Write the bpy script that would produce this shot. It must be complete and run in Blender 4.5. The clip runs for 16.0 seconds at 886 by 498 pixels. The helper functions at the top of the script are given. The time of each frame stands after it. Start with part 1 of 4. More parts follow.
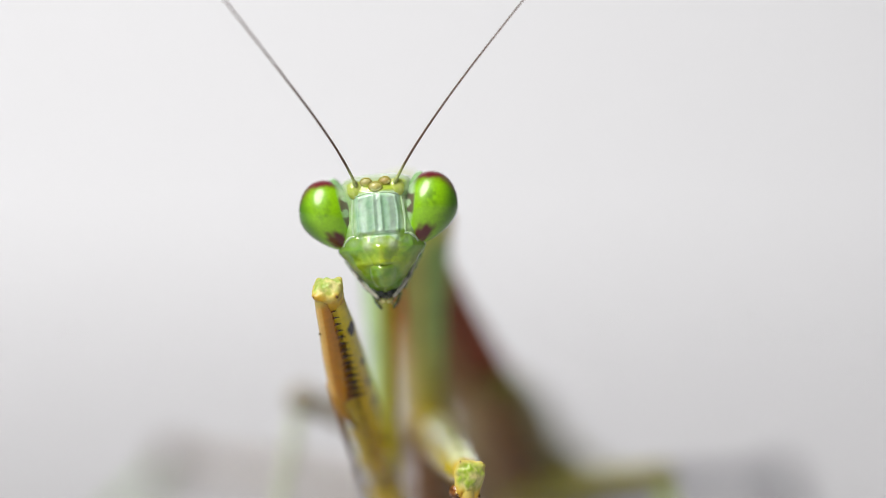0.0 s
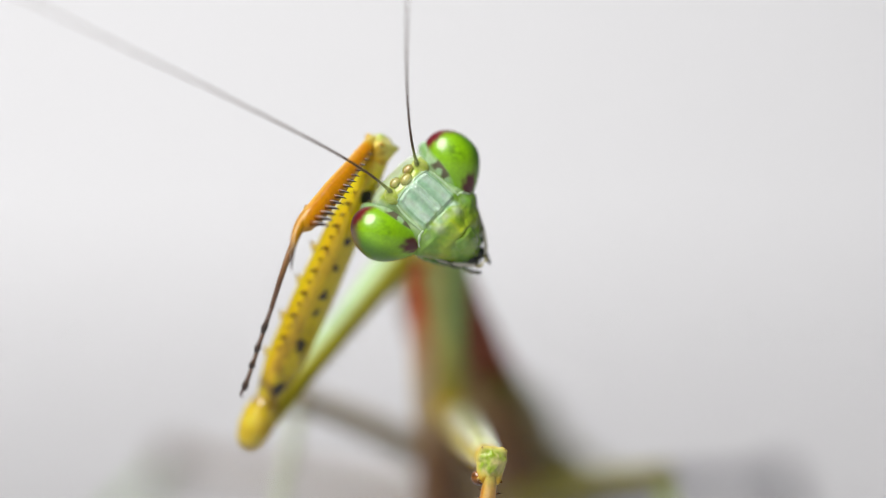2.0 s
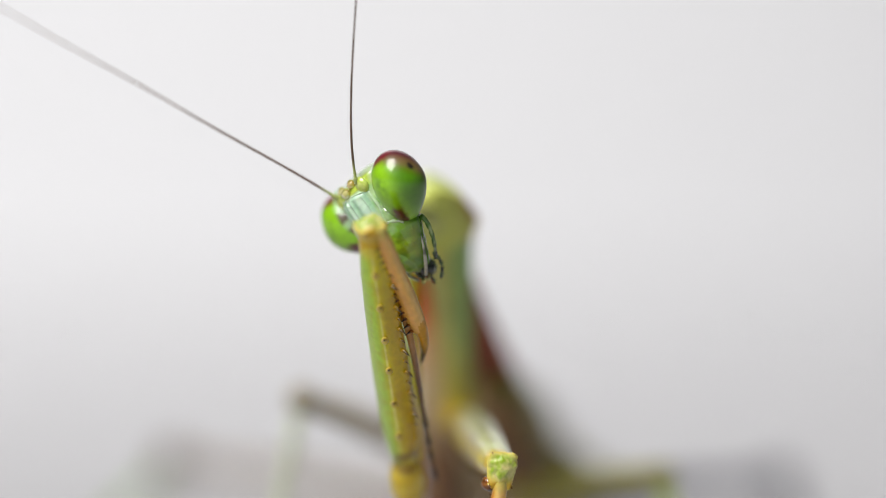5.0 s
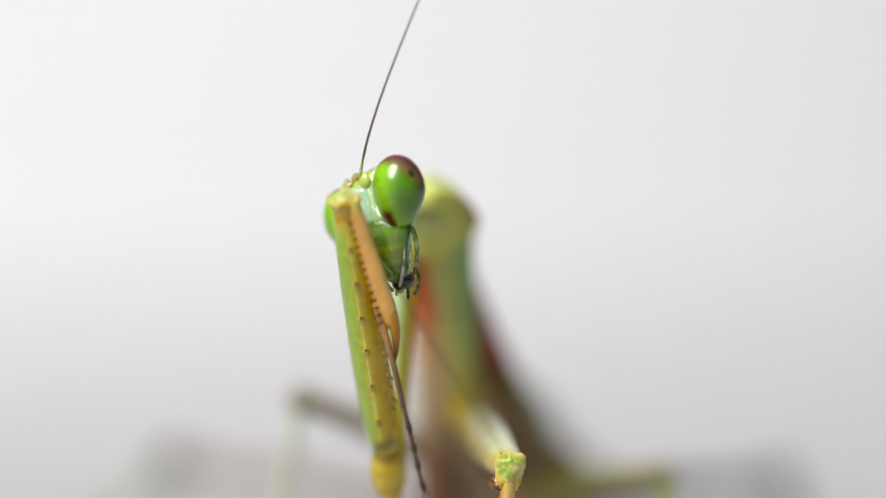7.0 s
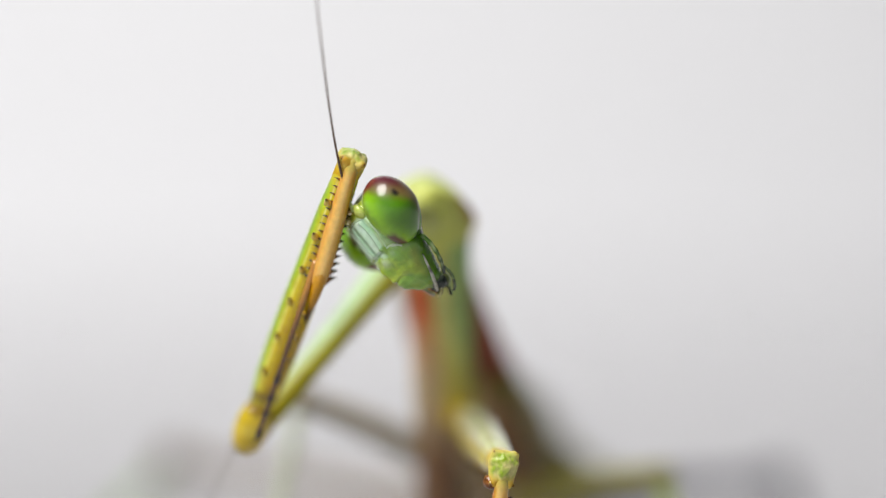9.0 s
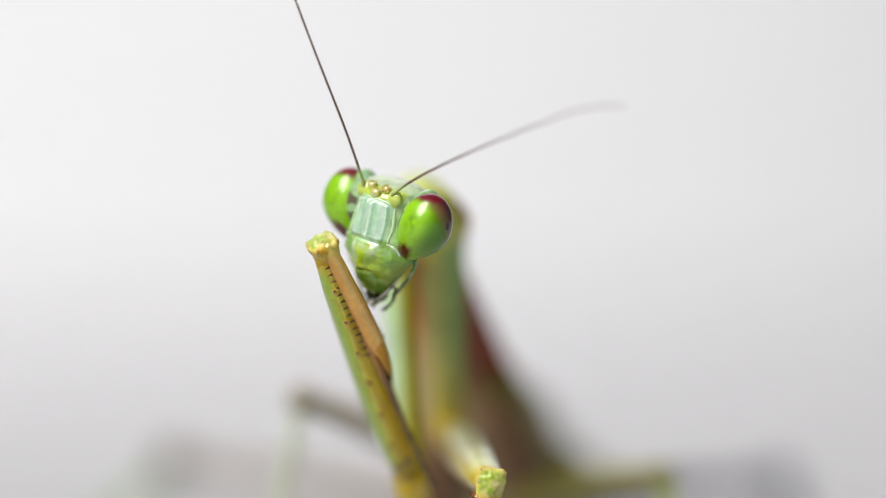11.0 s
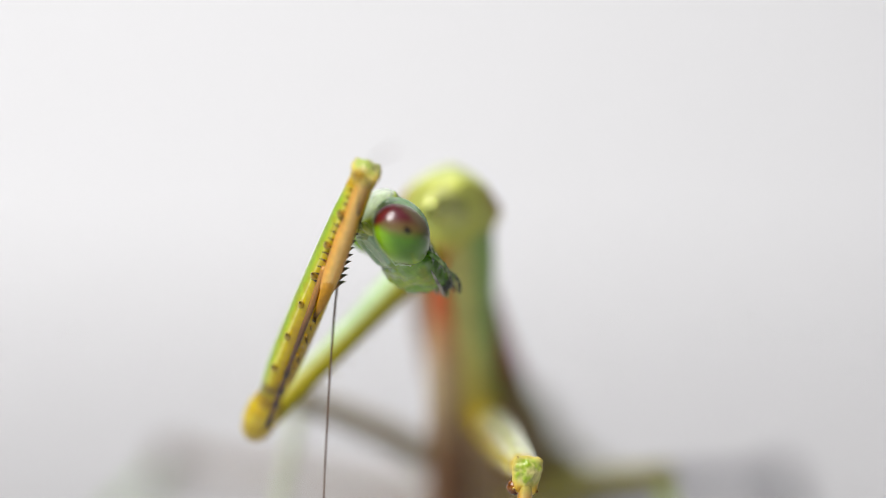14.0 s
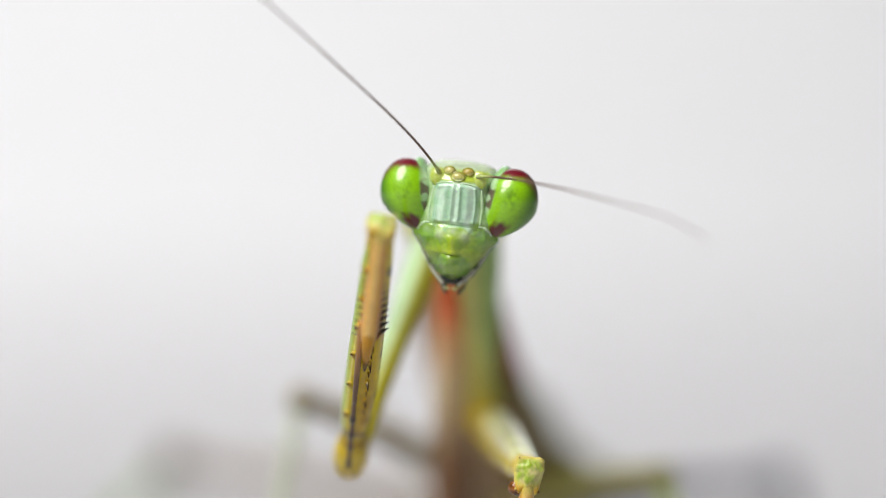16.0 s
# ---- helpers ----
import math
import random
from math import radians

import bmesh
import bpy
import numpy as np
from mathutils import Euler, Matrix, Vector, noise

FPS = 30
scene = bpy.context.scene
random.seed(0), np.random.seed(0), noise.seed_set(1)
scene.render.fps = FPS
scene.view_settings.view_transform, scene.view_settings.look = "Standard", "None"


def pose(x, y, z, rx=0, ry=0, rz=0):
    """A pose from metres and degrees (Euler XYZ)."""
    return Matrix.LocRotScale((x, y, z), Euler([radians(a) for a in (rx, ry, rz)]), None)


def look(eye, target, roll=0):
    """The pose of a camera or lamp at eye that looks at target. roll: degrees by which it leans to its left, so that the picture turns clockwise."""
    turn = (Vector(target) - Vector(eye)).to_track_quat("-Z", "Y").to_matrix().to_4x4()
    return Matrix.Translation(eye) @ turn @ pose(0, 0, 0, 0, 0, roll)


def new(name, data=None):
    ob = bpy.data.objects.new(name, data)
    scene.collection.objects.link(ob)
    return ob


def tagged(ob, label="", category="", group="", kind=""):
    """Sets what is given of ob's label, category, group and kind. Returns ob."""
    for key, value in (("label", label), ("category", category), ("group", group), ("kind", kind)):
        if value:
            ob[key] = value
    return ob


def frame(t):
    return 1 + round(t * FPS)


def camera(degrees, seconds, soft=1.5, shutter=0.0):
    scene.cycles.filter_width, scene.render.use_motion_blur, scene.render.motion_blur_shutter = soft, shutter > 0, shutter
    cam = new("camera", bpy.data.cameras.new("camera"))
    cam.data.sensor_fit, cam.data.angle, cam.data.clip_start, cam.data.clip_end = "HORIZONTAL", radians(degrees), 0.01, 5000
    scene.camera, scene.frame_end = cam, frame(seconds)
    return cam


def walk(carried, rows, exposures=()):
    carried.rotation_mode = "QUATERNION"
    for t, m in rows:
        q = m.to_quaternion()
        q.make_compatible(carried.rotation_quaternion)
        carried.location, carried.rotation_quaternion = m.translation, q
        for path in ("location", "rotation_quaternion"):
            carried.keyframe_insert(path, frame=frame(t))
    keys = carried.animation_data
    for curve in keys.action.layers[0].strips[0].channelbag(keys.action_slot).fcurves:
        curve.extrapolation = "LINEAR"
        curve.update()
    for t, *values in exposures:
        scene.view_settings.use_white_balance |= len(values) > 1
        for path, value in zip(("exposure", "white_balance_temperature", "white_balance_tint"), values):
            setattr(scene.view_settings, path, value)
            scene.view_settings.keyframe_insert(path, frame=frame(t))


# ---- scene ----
# ---- camera ----
EYE_Z = 0.028                      # the lens stands 28 mm above the tabletop
cam = camera(12, 16.0, soft=0.9, shutter=0.4)
cam.data.dof.use_dof = True
cam.data.dof.focus_distance = 0.2055
cam.data.dof.aperture_fstop = 8.4
CAM = look((0, -0.207, EYE_Z), (0, 0, EYE_Z))
walk(cam, [(0.0, CAM), (16.0, CAM)], exposures=[(0.0, -0.08), (4.2, -0.10), (6.3, -0.03), (7.2, -0.02), (8.0, -0.06), (9.2, -0.08), (11.3, -0.02), (12.5, 0.01), (13.3, -0.04), (15.0, -0.02), (16.0, -0.01)])

# ---- light ----
world = bpy.data.worlds.new("world")
scene.world = world
world.use_nodes = True
world.node_tree.nodes["Background"].inputs["Color"].default_value = (0.8, 0.85, 0.9, 1)
world.node_tree.nodes["Background"].inputs["Strength"].default_value = 0.05
lamp_data = bpy.data.lights.new("softbox_light", "AREA")
lamp_data.shape, lamp_data.size, lamp_data.size_y = "ELLIPSE", 1.15, 1.9
lamp_data.energy, lamp_data.color = 70.0, (1.0, 0.99, 0.975)
lamp = new("softbox_light", lamp_data)
lamp.matrix_world = look((-0.84, -1.0, 1.60), (0.0, 0.02, 0.03))


# ---- materials ----
def rgb(r, g, b):
    """Linear colour from 0-255 display values."""
    return tuple(((c / 255 + 0.055) / 1.055) ** 2.4 if c > 10 else c / 3294 for c in (r, g, b))


def mixc(a, b, u):
    u = min(1.0, max(0.0, u))
    return tuple(x + (y - x) * u for x, y in zip(a, b))


def step(lo, hi, v):
    u = min(1.0, max(0.0, (v - lo) / (hi - lo)))
    return u * u * (3 - 2 * u)


def skin(name, rough=0.35, coat=0.0, sss=0.15, grain=2500.0, vary=0.25, bump=0.15, cells=0.0, gloss=0.08, tone=0.9):
    """Insect cuticle: its colour pattern from the mesh, mottled at two scales, with fine relief."""
    m = bpy.data.materials.new(name)
    m.use_nodes = True
    n, k = m.node_tree.nodes, m.node_tree.links
    b = n["Principled BSDF"]
    tint = n.new("ShaderNodeAttribute")
    tint.attribute_name = "tint"
    where = n.new("ShaderNodeTexCoord")
    big = n.new("ShaderNodeTexNoise")
    big.inputs["Scale"].default_value, big.inputs["Detail"].default_value = grain * 0.35, 3
    fine = n.new("ShaderNodeTexNoise")
    fine.inputs["Scale"].default_value, fine.inputs["Detail"].default_value = grain * 2.2, 2
    for tex in (big, fine):
        k.new(where.outputs["Object"], tex.inputs["Vector"])
    add = n.new("ShaderNodeMath")
    add.operation = "ADD"
    k.new(big.outputs["Fac"], add.inputs[0])
    k.new(fine.outputs["Fac"], add.inputs[1])
    ramp = n.new("ShaderNodeMapRange")
    ramp.inputs["From Min"].default_value, ramp.inputs["From Max"].default_value = 0.6, 1.4
    ramp.inputs["To Min"].default_value, ramp.inputs["To Max"].default_value = tone * (1 - vary), tone * (1 + vary)
    k.new(add.outputs[0], ramp.inputs["Value"])
    mul = n.new("ShaderNodeVectorMath")
    mul.operation = "SCALE"
    k.new(tint.outputs["Color"], mul.inputs[0])
    k.new(ramp.outputs["Result"], mul.inputs["Scale"])
    rich = n.new("ShaderNodeHueSaturation")
    rich.inputs["Saturation"].default_value = 1.1
    k.new(mul.outputs["Vector"], rich.inputs["Color"])
    k.new(rich.outputs["Color"], b.inputs["Base Color"])
    b.inputs["Roughness"].default_value = rough
    b.inputs["Coat Weight"].default_value = coat
    b.inputs["Coat Roughness"].default_value = gloss
    b.inputs["Subsurface Weight"].default_value = sss
    b.inputs["Subsurface Radius"].default_value = (0.6, 0.8, 0.3)
    b.inputs["Subsurface Scale"].default_value = 0.0005
    bmp = n.new("ShaderNodeBump")
    bmp.inputs["Strength"].default_value, bmp.inputs["Distance"].default_value = bump, 0.00008
    if cells:
        cell = n.new("ShaderNodeTexVoronoi")
        cell.inputs["Scale"].default_value = cells
        k.new(where.outputs["Object"], cell.inputs["Vector"])
        k.new(cell.outputs["Distance"], bmp.inputs["Height"])
        bmp.inputs["Distance"].default_value = 0.00001
    else:
        k.new(add.outputs[0], bmp.inputs["Height"])
    k.new(bmp.outputs["Normal"], b.inputs["Normal"])
    if not cells:
        k.new(bmp.outputs["Normal"], b.inputs["Coat Normal"])
    return m


def plain(name, colour, rough=0.8, vary=0.04, scale=30.0, bump=0.05):
    """A painted or paper surface with slight unevenness."""
    m = bpy.data.materials.new(name)
    m.use_nodes = True
    n, k = m.node_tree.nodes, m.node_tree.links
    b = n["Principled BSDF"]
    where = n.new("ShaderNodeTexCoord")
    tex = n.new("ShaderNodeTexNoise")
    tex.inputs["Scale"].default_value, tex.inputs["Detail"].default_value = scale, 6
    k.new(where.outputs["Object"], tex.inputs["Vector"])
    mix = n.new("ShaderNodeMix")
    mix.data_type = "RGBA"
    mix.inputs["A"].default_value = (*[c * (1 - vary) for c in colour], 1)
    mix.inputs["B"].default_value = (*[min(1, c * (1 + vary)) for c in colour], 1)
    k.new(tex.outputs["Fac"], mix.inputs["Factor"])
    k.new(mix.outputs["Result"], b.inputs["Base Color"])
    b.inputs["Roughness"].default_value = rough
    bmp = n.new("ShaderNodeBump")
    bmp.inputs["Strength"].default_value, bmp.inputs["Distance"].default_value = bump, 0.0005
    k.new(tex.outputs["Fac"], bmp.inputs["Height"])
    k.new(bmp.outputs["Normal"], b.inputs["Normal"])
    return m


HEAD_SKIN = skin("head_cuticle", 0.25, 0.9, 0.12, 1500, 0.16, 0.35, 0.0, 0.06, 0.95)
FACE_SKIN = skin("glossy_face_cuticle", 0.18, 1.0, 0.12, 2000, 0.16, 0.22, 0.0, 0.05, 1.02)
LEG_SKIN = skin("leg_cuticle", 0.30, 0.8, 0.25, 1800, 0.14, 0.25, 0.0, 0.12, 1.0)
BODY_SKIN = skin("body_cuticle", 0.5, 0.0, 0.1, 900, 0.25, 0.3)
EYE_SKIN = skin("compound_eye", 0.40, 0.9, 0.0, 3000, 0.14, 0.10, 22000.0, 0.10)
OCELLUS = skin("ocellus_lens", 0.05, 1.0, 0.0, 1500, 0.1, 0.02, 0.0, 0.03, 1.0)
OCELLUS.node_tree.nodes["Principled BSDF"].inputs["Transmission Weight"].default_value = 0.45
KNEE_SKIN = skin("knee_cuticle", 0.42, 0.2, 0.2, 1500, 0.2, 0.5, 0.0, 0.15, 0.95)
DARK_SKIN = skin("dark_mouth_cuticle", 0.2, 0.5, 0.0, 2500, 0.4, 0.3)
HORN = skin("horny_tip", 0.3, 0.3, 0.0, 2500, 0.25, 0.2)
FLAGELLUM = skin("antenna_cuticle", 0.45, 0.0, 0.0, 4000, 0.2, 0.2)
WHITE_WALL = plain("white_painted_wall", (0.86, 0.86, 0.876), 0.9, 0.02, 6.0)
GREY_WALL = plain("grey_painted_wall", (0.16, 0.16, 0.17), 0.9, 0.03, 6.0)
PALE_TOP = plain("pale_grey_card", (0.54, 0.535, 0.55), 0.7, 0.05, 14.0)
GREY_TOP = plain("grey_tabletop", (0.36, 0.355, 0.355), 0.6, 0.08, 14.0)

GREEN, MINT = rgb(168, 196, 82), rgb(186, 212, 164)
YELLOW, TAN = rgb(222, 188, 22), rgb(228, 176, 106)
BROWN, BLACK = rgb(112, 66, 48), rgb(30, 22, 20)
OLIVE = rgb(168, 160, 48)
MM = 0.001
LIFT = 28.0                        # millimetres from the tabletop to the lens axis


def V(*a):
    return Vector(a)


def part(name, bm, material, parent, label="", smooth=True):
    """Links a bmesh, drawn in millimetres, as one mesh object under parent."""
    mesh = bpy.data.meshes.new(name)
    bmesh.ops.transform(bm, matrix=Matrix.Diagonal((MM, MM, MM, 1)), verts=bm.verts)
    bmesh.ops.recalc_face_normals(bm, faces=bm.faces)
    bm.to_mesh(mesh)
    bm.free()
    mesh.materials.append(material)
    if smooth:
        mesh.polygons.foreach_set("use_smooth", [True] * len(mesh.polygons))
    ob = new(name, mesh)
    ob.parent = parent
    return tagged(ob, label)


def again(ob, name, parent, m):
    """Another part on the same mesh, at the pose m (millimetres)."""
    twin = new(name, ob.data)
    twin.parent = parent
    twin.matrix_basis = m
    return twin


def mm(x, y, z, rx=0, ry=0, rz=0, s=1.0):
    return pose(x * MM, y * MM, z * MM, rx, ry, rz) @ Matrix.Scale(s, 4)


def start(bm):
    return bm.verts.layers.float_color.new("tint")


def colour_of(c, *a):
    c = c(*a) if callable(c) else c
    return (c[0], c[1], c[2], 1.0)


def loft(bm, tint, rings, colour, seg=24, power=2.0):
    """A closed body through rings (centre, side, front, half side, half front); colour(u, angle, place)."""
    rows, last = [], len(rings) - 1
    for i, (c, a, b, ra, rb) in enumerate(rings):
        row = []
        for j in range(seg):
            w = 2 * math.pi * j / seg
            x, y = math.cos(w), math.sin(w)
            k = power[i] if isinstance(power, list) else power
            q = (abs(x) ** k + abs(y) ** k) ** (-1 / k)
            v = bm.verts.new(c + a * (x * q * ra) + b * (y * q * rb))
            v[tint] = colour_of(colour, i / last, w, v.co)
            row.append(v)
        rows.append(row)
    for p, q in zip(rows, rows[1:]):
        for j in range(seg):
            bm.faces.new((p[j], p[(j + 1) % seg], q[(j + 1) % seg], q[j]))
    for row, i in ((rows[0], 0), (rows[-1], last)):
        v = bm.verts.new(rings[i][0])
        v[tint] = colour_of(colour, i / last, 0.0, v.co)
        for j in range(seg):
            bm.faces.new((row[j], row[(j + 1) % seg], v))
    return bm


def profile(table, z):
    """Smooth interpolation in a table of (z, value, ...)."""
    if z <= table[0][0]:
        return table[0][1:]
    for p, q in zip(table, table[1:]):
        if z <= q[0]:
            u = step(p[0], q[0], z)
            v = (z - p[0]) / (q[0] - p[0])
            u = 0.5 * u + 0.5 * v
            return tuple(s + (t - s) * u for s, t in zip(p[1:], q[1:]))
    return table[-1][1:]


def limb(table, colour, seg=24, n=60, power=2.0, bow=None):
    """A limb along +z: table of (z, half x, half y); bow(z) gives its axis' (x, y)."""
    bm = bmesh.new()
    tint = start(bm)
    z0, z1 = table[0][0], table[-1][0]
    rings = []
    stations = sorted({round(z0 + (z1 - z0) * i / n, 4) for i in range(n + 1)} | {r[0] for r in table})
    for z in stations:
        rx, ry = profile(table, z)
        bx, by = bow(z) if bow else (0.0, 0.0)
        rings.append((V(bx, by, z), V(1, 0, 0), V(0, 1, 0), rx, ry))
    return loft(bm, tint, rings, colour, seg, power)


def tube(points, radii, colour, seg=10, n=None):
    """A round tube along points with radii."""
    bm = bmesh.new()
    tint = start(bm)
    rings = []
    for i, (p, r) in enumerate(zip(points, radii)):
        q = (points[min(i + 1, len(points) - 1)] - points[max(i - 1, 0)]).normalized()
        s = q.cross(V(0, 0, 1) if abs(q.z) < 0.9 else V(0, 1, 0)).normalized()
        rings.append((p, s, q.cross(s), r, r))
    return loft(bm, tint, rings, colour, seg)


def curve(p, q, bend, n, r0, r1, colour, seg=10, swell=0.0):
    """A tapered tube from p to q that bows by the vector bend."""
    pts, rad = [], []
    for i in range(n + 1):
        u = i / n
        pts.append(p.lerp(q, u) + bend * (4 * u * (1 - u)))
        rad.append((r0 + (r1 - r0) * u) * (1 + swell * math.sin(math.pi * u)))
    return tube(pts, rad, colour, seg)


def spike(length, r, base, tip, lean=0.25, dark=0.25):
    """A short curved thorn along +x."""
    pts = [V(length * u, 0, -lean * length * u * u) for u in (-0.15, 0.15, 0.45, 0.75, 1.0)]
    rad = [r * s for s in (1.1, 1.0, 0.7, 0.38, 0.08)]
    return tube(pts, rad, lambda u, w, p: mixc(base, tip, step(dark, dark + 0.35, u)), 7)


def ball(sx, sy, sz, colour, seg=32, n=20, shape=None):
    """An ellipsoid; colour(unit place) and shape(unit place) -> place."""
    bm = bmesh.new()
    tint = start(bm)

    def put(d):
        v = bm.verts.new(shape(d) if shape else V(d.x * sx, d.y * sy, d.z * sz))
        v[tint] = colour_of(colour, d)
        return v
    rows = []
    for i in range(1, n):
        a = math.pi * i / n
        rows.append([put(V(math.sin(a) * math.cos(2 * math.pi * j / seg), math.sin(a) * math.sin(2 * math.pi * j / seg), math.cos(a))) for j in range(seg)])
    top, low = put(V(0, 0, 1)), put(V(0, 0, -1))
    for p, q in zip(rows, rows[1:]):
        for j in range(seg):
            bm.faces.new((p[j], p[(j + 1) % seg], q[(j + 1) % seg], q[j]))
    for j in range(seg):
        bm.faces.new((top, rows[0][j], rows[0][(j + 1) % seg]))
        bm.faces.new((low, rows[-1][j], rows[-1][(j + 1) % seg]))
    return bm


# ---- the place: surface and white card; unseen grey room added, dark to deepen shade ----
def slab(name, x0, y0, z0, x1, y1, z1, material, label, kind="structure"):
    bm = bmesh.new()
    bmesh.ops.create_cube(bm, size=1.0, matrix=Matrix.Translation(((x0 + x1) / 2, (y0 + y1) / 2, (z0 + z1) / 2)) @ Matrix.Diagonal((x1 - x0, y1 - y0, z1 - z0, 1)))
    mesh = bpy.data.meshes.new(name)
    bm.to_mesh(mesh)
    bm.free()
    mesh.materials.append(material)
    return tagged(new(name, mesh), label, name.split("_")[0], "", kind)


slab("floor", -2.2, -2.2, -0.04, 2.2, 1.20, 0.0, GREY_TOP, "matte grey surface under the mantis")
slab("backdrop_apron", -1.4, 0.16, 0.0, 1.4, 1.19, 0.002, PALE_TOP, "pale grey card lying behind the mantis")
slab("wall_north", -2.2, 1.20, -0.04, 2.2, 1.26, 2.4, GREY_WALL, "unseen grey wall, added to keep the shade deep")
slab("wall_south", -2.2, -2.26, -0.04, 2.2, -2.2, 2.4, GREY_WALL, "unseen grey wall, added to keep the shade deep")
slab("wall_west", -2.26, -2.26, -0.04, -2.2, 1.26, 2.4, GREY_WALL, "unseen grey wall, added to keep the shade deep")
slab("wall_east", 2.2, -2.26, -0.04, 2.26, 1.26, 2.4, GREY_WALL, "unseen grey wall, added to keep the shade deep")
slab("ceiling", -2.26, -2.26, 2.4, 2.26, 1.26, 2.46, GREY_WALL, "unseen grey ceiling, added to keep the shade deep")


def build_backdrop():
    """A tall sheet of white card that stands on the surface. Its bow towards the lens is added to darken its right
    side.
    """
    bm = bmesh.new()
    r, n = 0.62, 160
    rows = []
    for z in (0.0, 0.3, 0.6, 0.9):
        for depth in (0.0, 0.003):
            rows.append([bm.verts.new(((r - depth) * math.sin(a), 0.80 + r - (r - depth) * math.cos(a), z)) for a in [radians(-42 + 84 * i / n) for i in range(n + 1)]])
    front, back = rows[0::2], rows[1::2]
    for p, q in list(zip(front, front[1:])) + list(zip(back, back[1:])) + [(front[0], back[0]), (front[-1], back[-1])]:
        for i in range(n):
            bm.faces.new((p[i], p[i + 1], q[i + 1], q[i]))
    for k in (0, n):
        for (p, q), (u, v) in zip(zip(front, front[1:]), zip(back, back[1:])):
            bm.faces.new((p[k], q[k], v[k], u[k]))
    bmesh.ops.recalc_face_normals(bm, faces=bm.faces)
    mesh = bpy.data.meshes.new("backdrop")
    bm.to_mesh(mesh)
    bm.free()
    mesh.materials.append(WHITE_WALL)
    tagged(new("backdrop", mesh), "plain white card bowed behind the mantis", "backdrop", "", "structure")


build_backdrop()

# ---- the mantis ----
mantis = tagged(new("praying_mantis"), "green praying mantis grooming itself with a raised yellow foreleg", "insect")


# head: x to its left, -y out of the face, z up, between the eyes
SKULL = [(-4.05, 0.42, -0.10, 0.55), (-3.7, 0.82, -0.58, 0.72), (-3.2, 1.20, -1.05, 0.85), (-2.6, 1.68, -1.40, 1.0),
         (-1.9, 2.16, -1.56, 1.12), (-1.2, 2.04, -1.50, 1.25), (-0.4, 1.74, -1.52, 1.35), (0.4, 1.62, -1.53, 1.38),
         (0.9, 1.66, -1.46, 1.35), (1.3, 1.75, -1.22, 1.3), (1.55, 1.66, -0.86, 1.15), (1.74, 1.25, -0.40, 0.85), (1.82, 0.55, 0.0, 0.45)]


def head_power(z):
    return 1.55 + 0.60 * step(-2.0, -1.0, z)


def face_y(x, z):
    w, f, b = profile(SKULL, z)
    power = head_power(z)
    mid, half = (f + b) / 2, (b - f) / 2
    return mid - half * max(0.0, 1 - min(1.0, abs(x) / w) ** power) ** (1 / power)


def speck(x, z, f, seed=0.0):
    return noise.noise(V(x * f, z * f, seed))


def face_colour(x, z, y=-1.5):
    """The head's colour pattern over its face, with shade painted into its sides and back."""
    ax = abs(x)
    low = mixc(rgb(128, 172, 62), rgb(186, 204, 84), 0.45 + 0.55 * speck(x, z, 1.7) + 0.25 * speck(x, z, 4.5, 3.0))
    # whitish translucent patches and streaks, with wet highlights painted in
    for px, pz, r in ((0.62, -1.72, 0.34), (0.0, -1.55, 0.22), (1.30, -1.62, 0.26)):
        low = mixc(low, rgb(206, 222, 186), 0.75 * math.exp(-((ax - px) ** 2 + (z - pz) ** 2) / r ** 2 * 1.6))
    low = mixc(low, rgb(196, 216, 170), 0.75 * step(-2.0, -1.35, z) * step(1.2, 0.8, ax) * step(-0.25, 0.35, speck(3.2 * x, z, 1.3, 14.0)))
    low = mixc(low, rgb(112, 160, 74), 0.65 * step(0.55, 1.1, ax + 0.5 * (z + 1.5) + 0.3 * speck(x, z, 2.0, 11.0)))
    low = mixc(low, rgb(198, 208, 84), 0.45 * math.exp(-(x / 0.16) ** 2) * step(-1.6, -2.1, z))
    low = mixc(low, rgb(168, 142, 60), 0.45 * step(0.32, 0.03, 1.62 + (z + 2.6) * 0.75 - ax) * step(-1.9, -2.3, z))
    low = mixc(low, mixc(rgb(104, 156, 70), rgb(140, 182, 104), 0.5 + 0.9 * speck(x, z, 2.5, 6.0)), step(-2.55, -2.95, z) * step(1.05, 0.7, ax) * 0.6)
    shield = mixc(rgb(164, 202, 168), rgb(206, 228, 208), 0.45 + 0.35 * math.cos(8.6 * x) + 0.45 * speck(x, z, 2.4, 1.0))
    side = mixc(rgb(138, 184, 104), rgb(196, 218, 172), 0.5 + 0.8 * speck(x, z, 2.0, 2.0))
    c = mixc(shield, side, step(1.00, 1.25, ax))
    c = mixc(c, rgb(112, 162, 92), 0.6 * math.exp(-((z + 1.27) / 0.04) ** 2) * step(1.25, 1.1, ax))
    c = mixc(c, low, step(-1.1, -1.55, z + 0.5 * speck(x, z, 2.2, 5.0) - 0.18 * step(0.9, 1.6, ax)))
    top = mixc(rgb(184, 204, 92), rgb(190, 206, 172), step(1.30, 1.6, ax) + step(1.30, 1.52, z))
    c = mixc(c, top, step(0.72, 0.95, z))
    # deeper green on back and lower cheeks, their shade put into the colour
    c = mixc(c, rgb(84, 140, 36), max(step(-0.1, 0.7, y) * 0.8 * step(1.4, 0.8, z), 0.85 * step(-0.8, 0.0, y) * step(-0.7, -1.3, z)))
    return mixc(c, rgb(110, 90, 46), 0.5 * step(-3.75, -4.05, z))


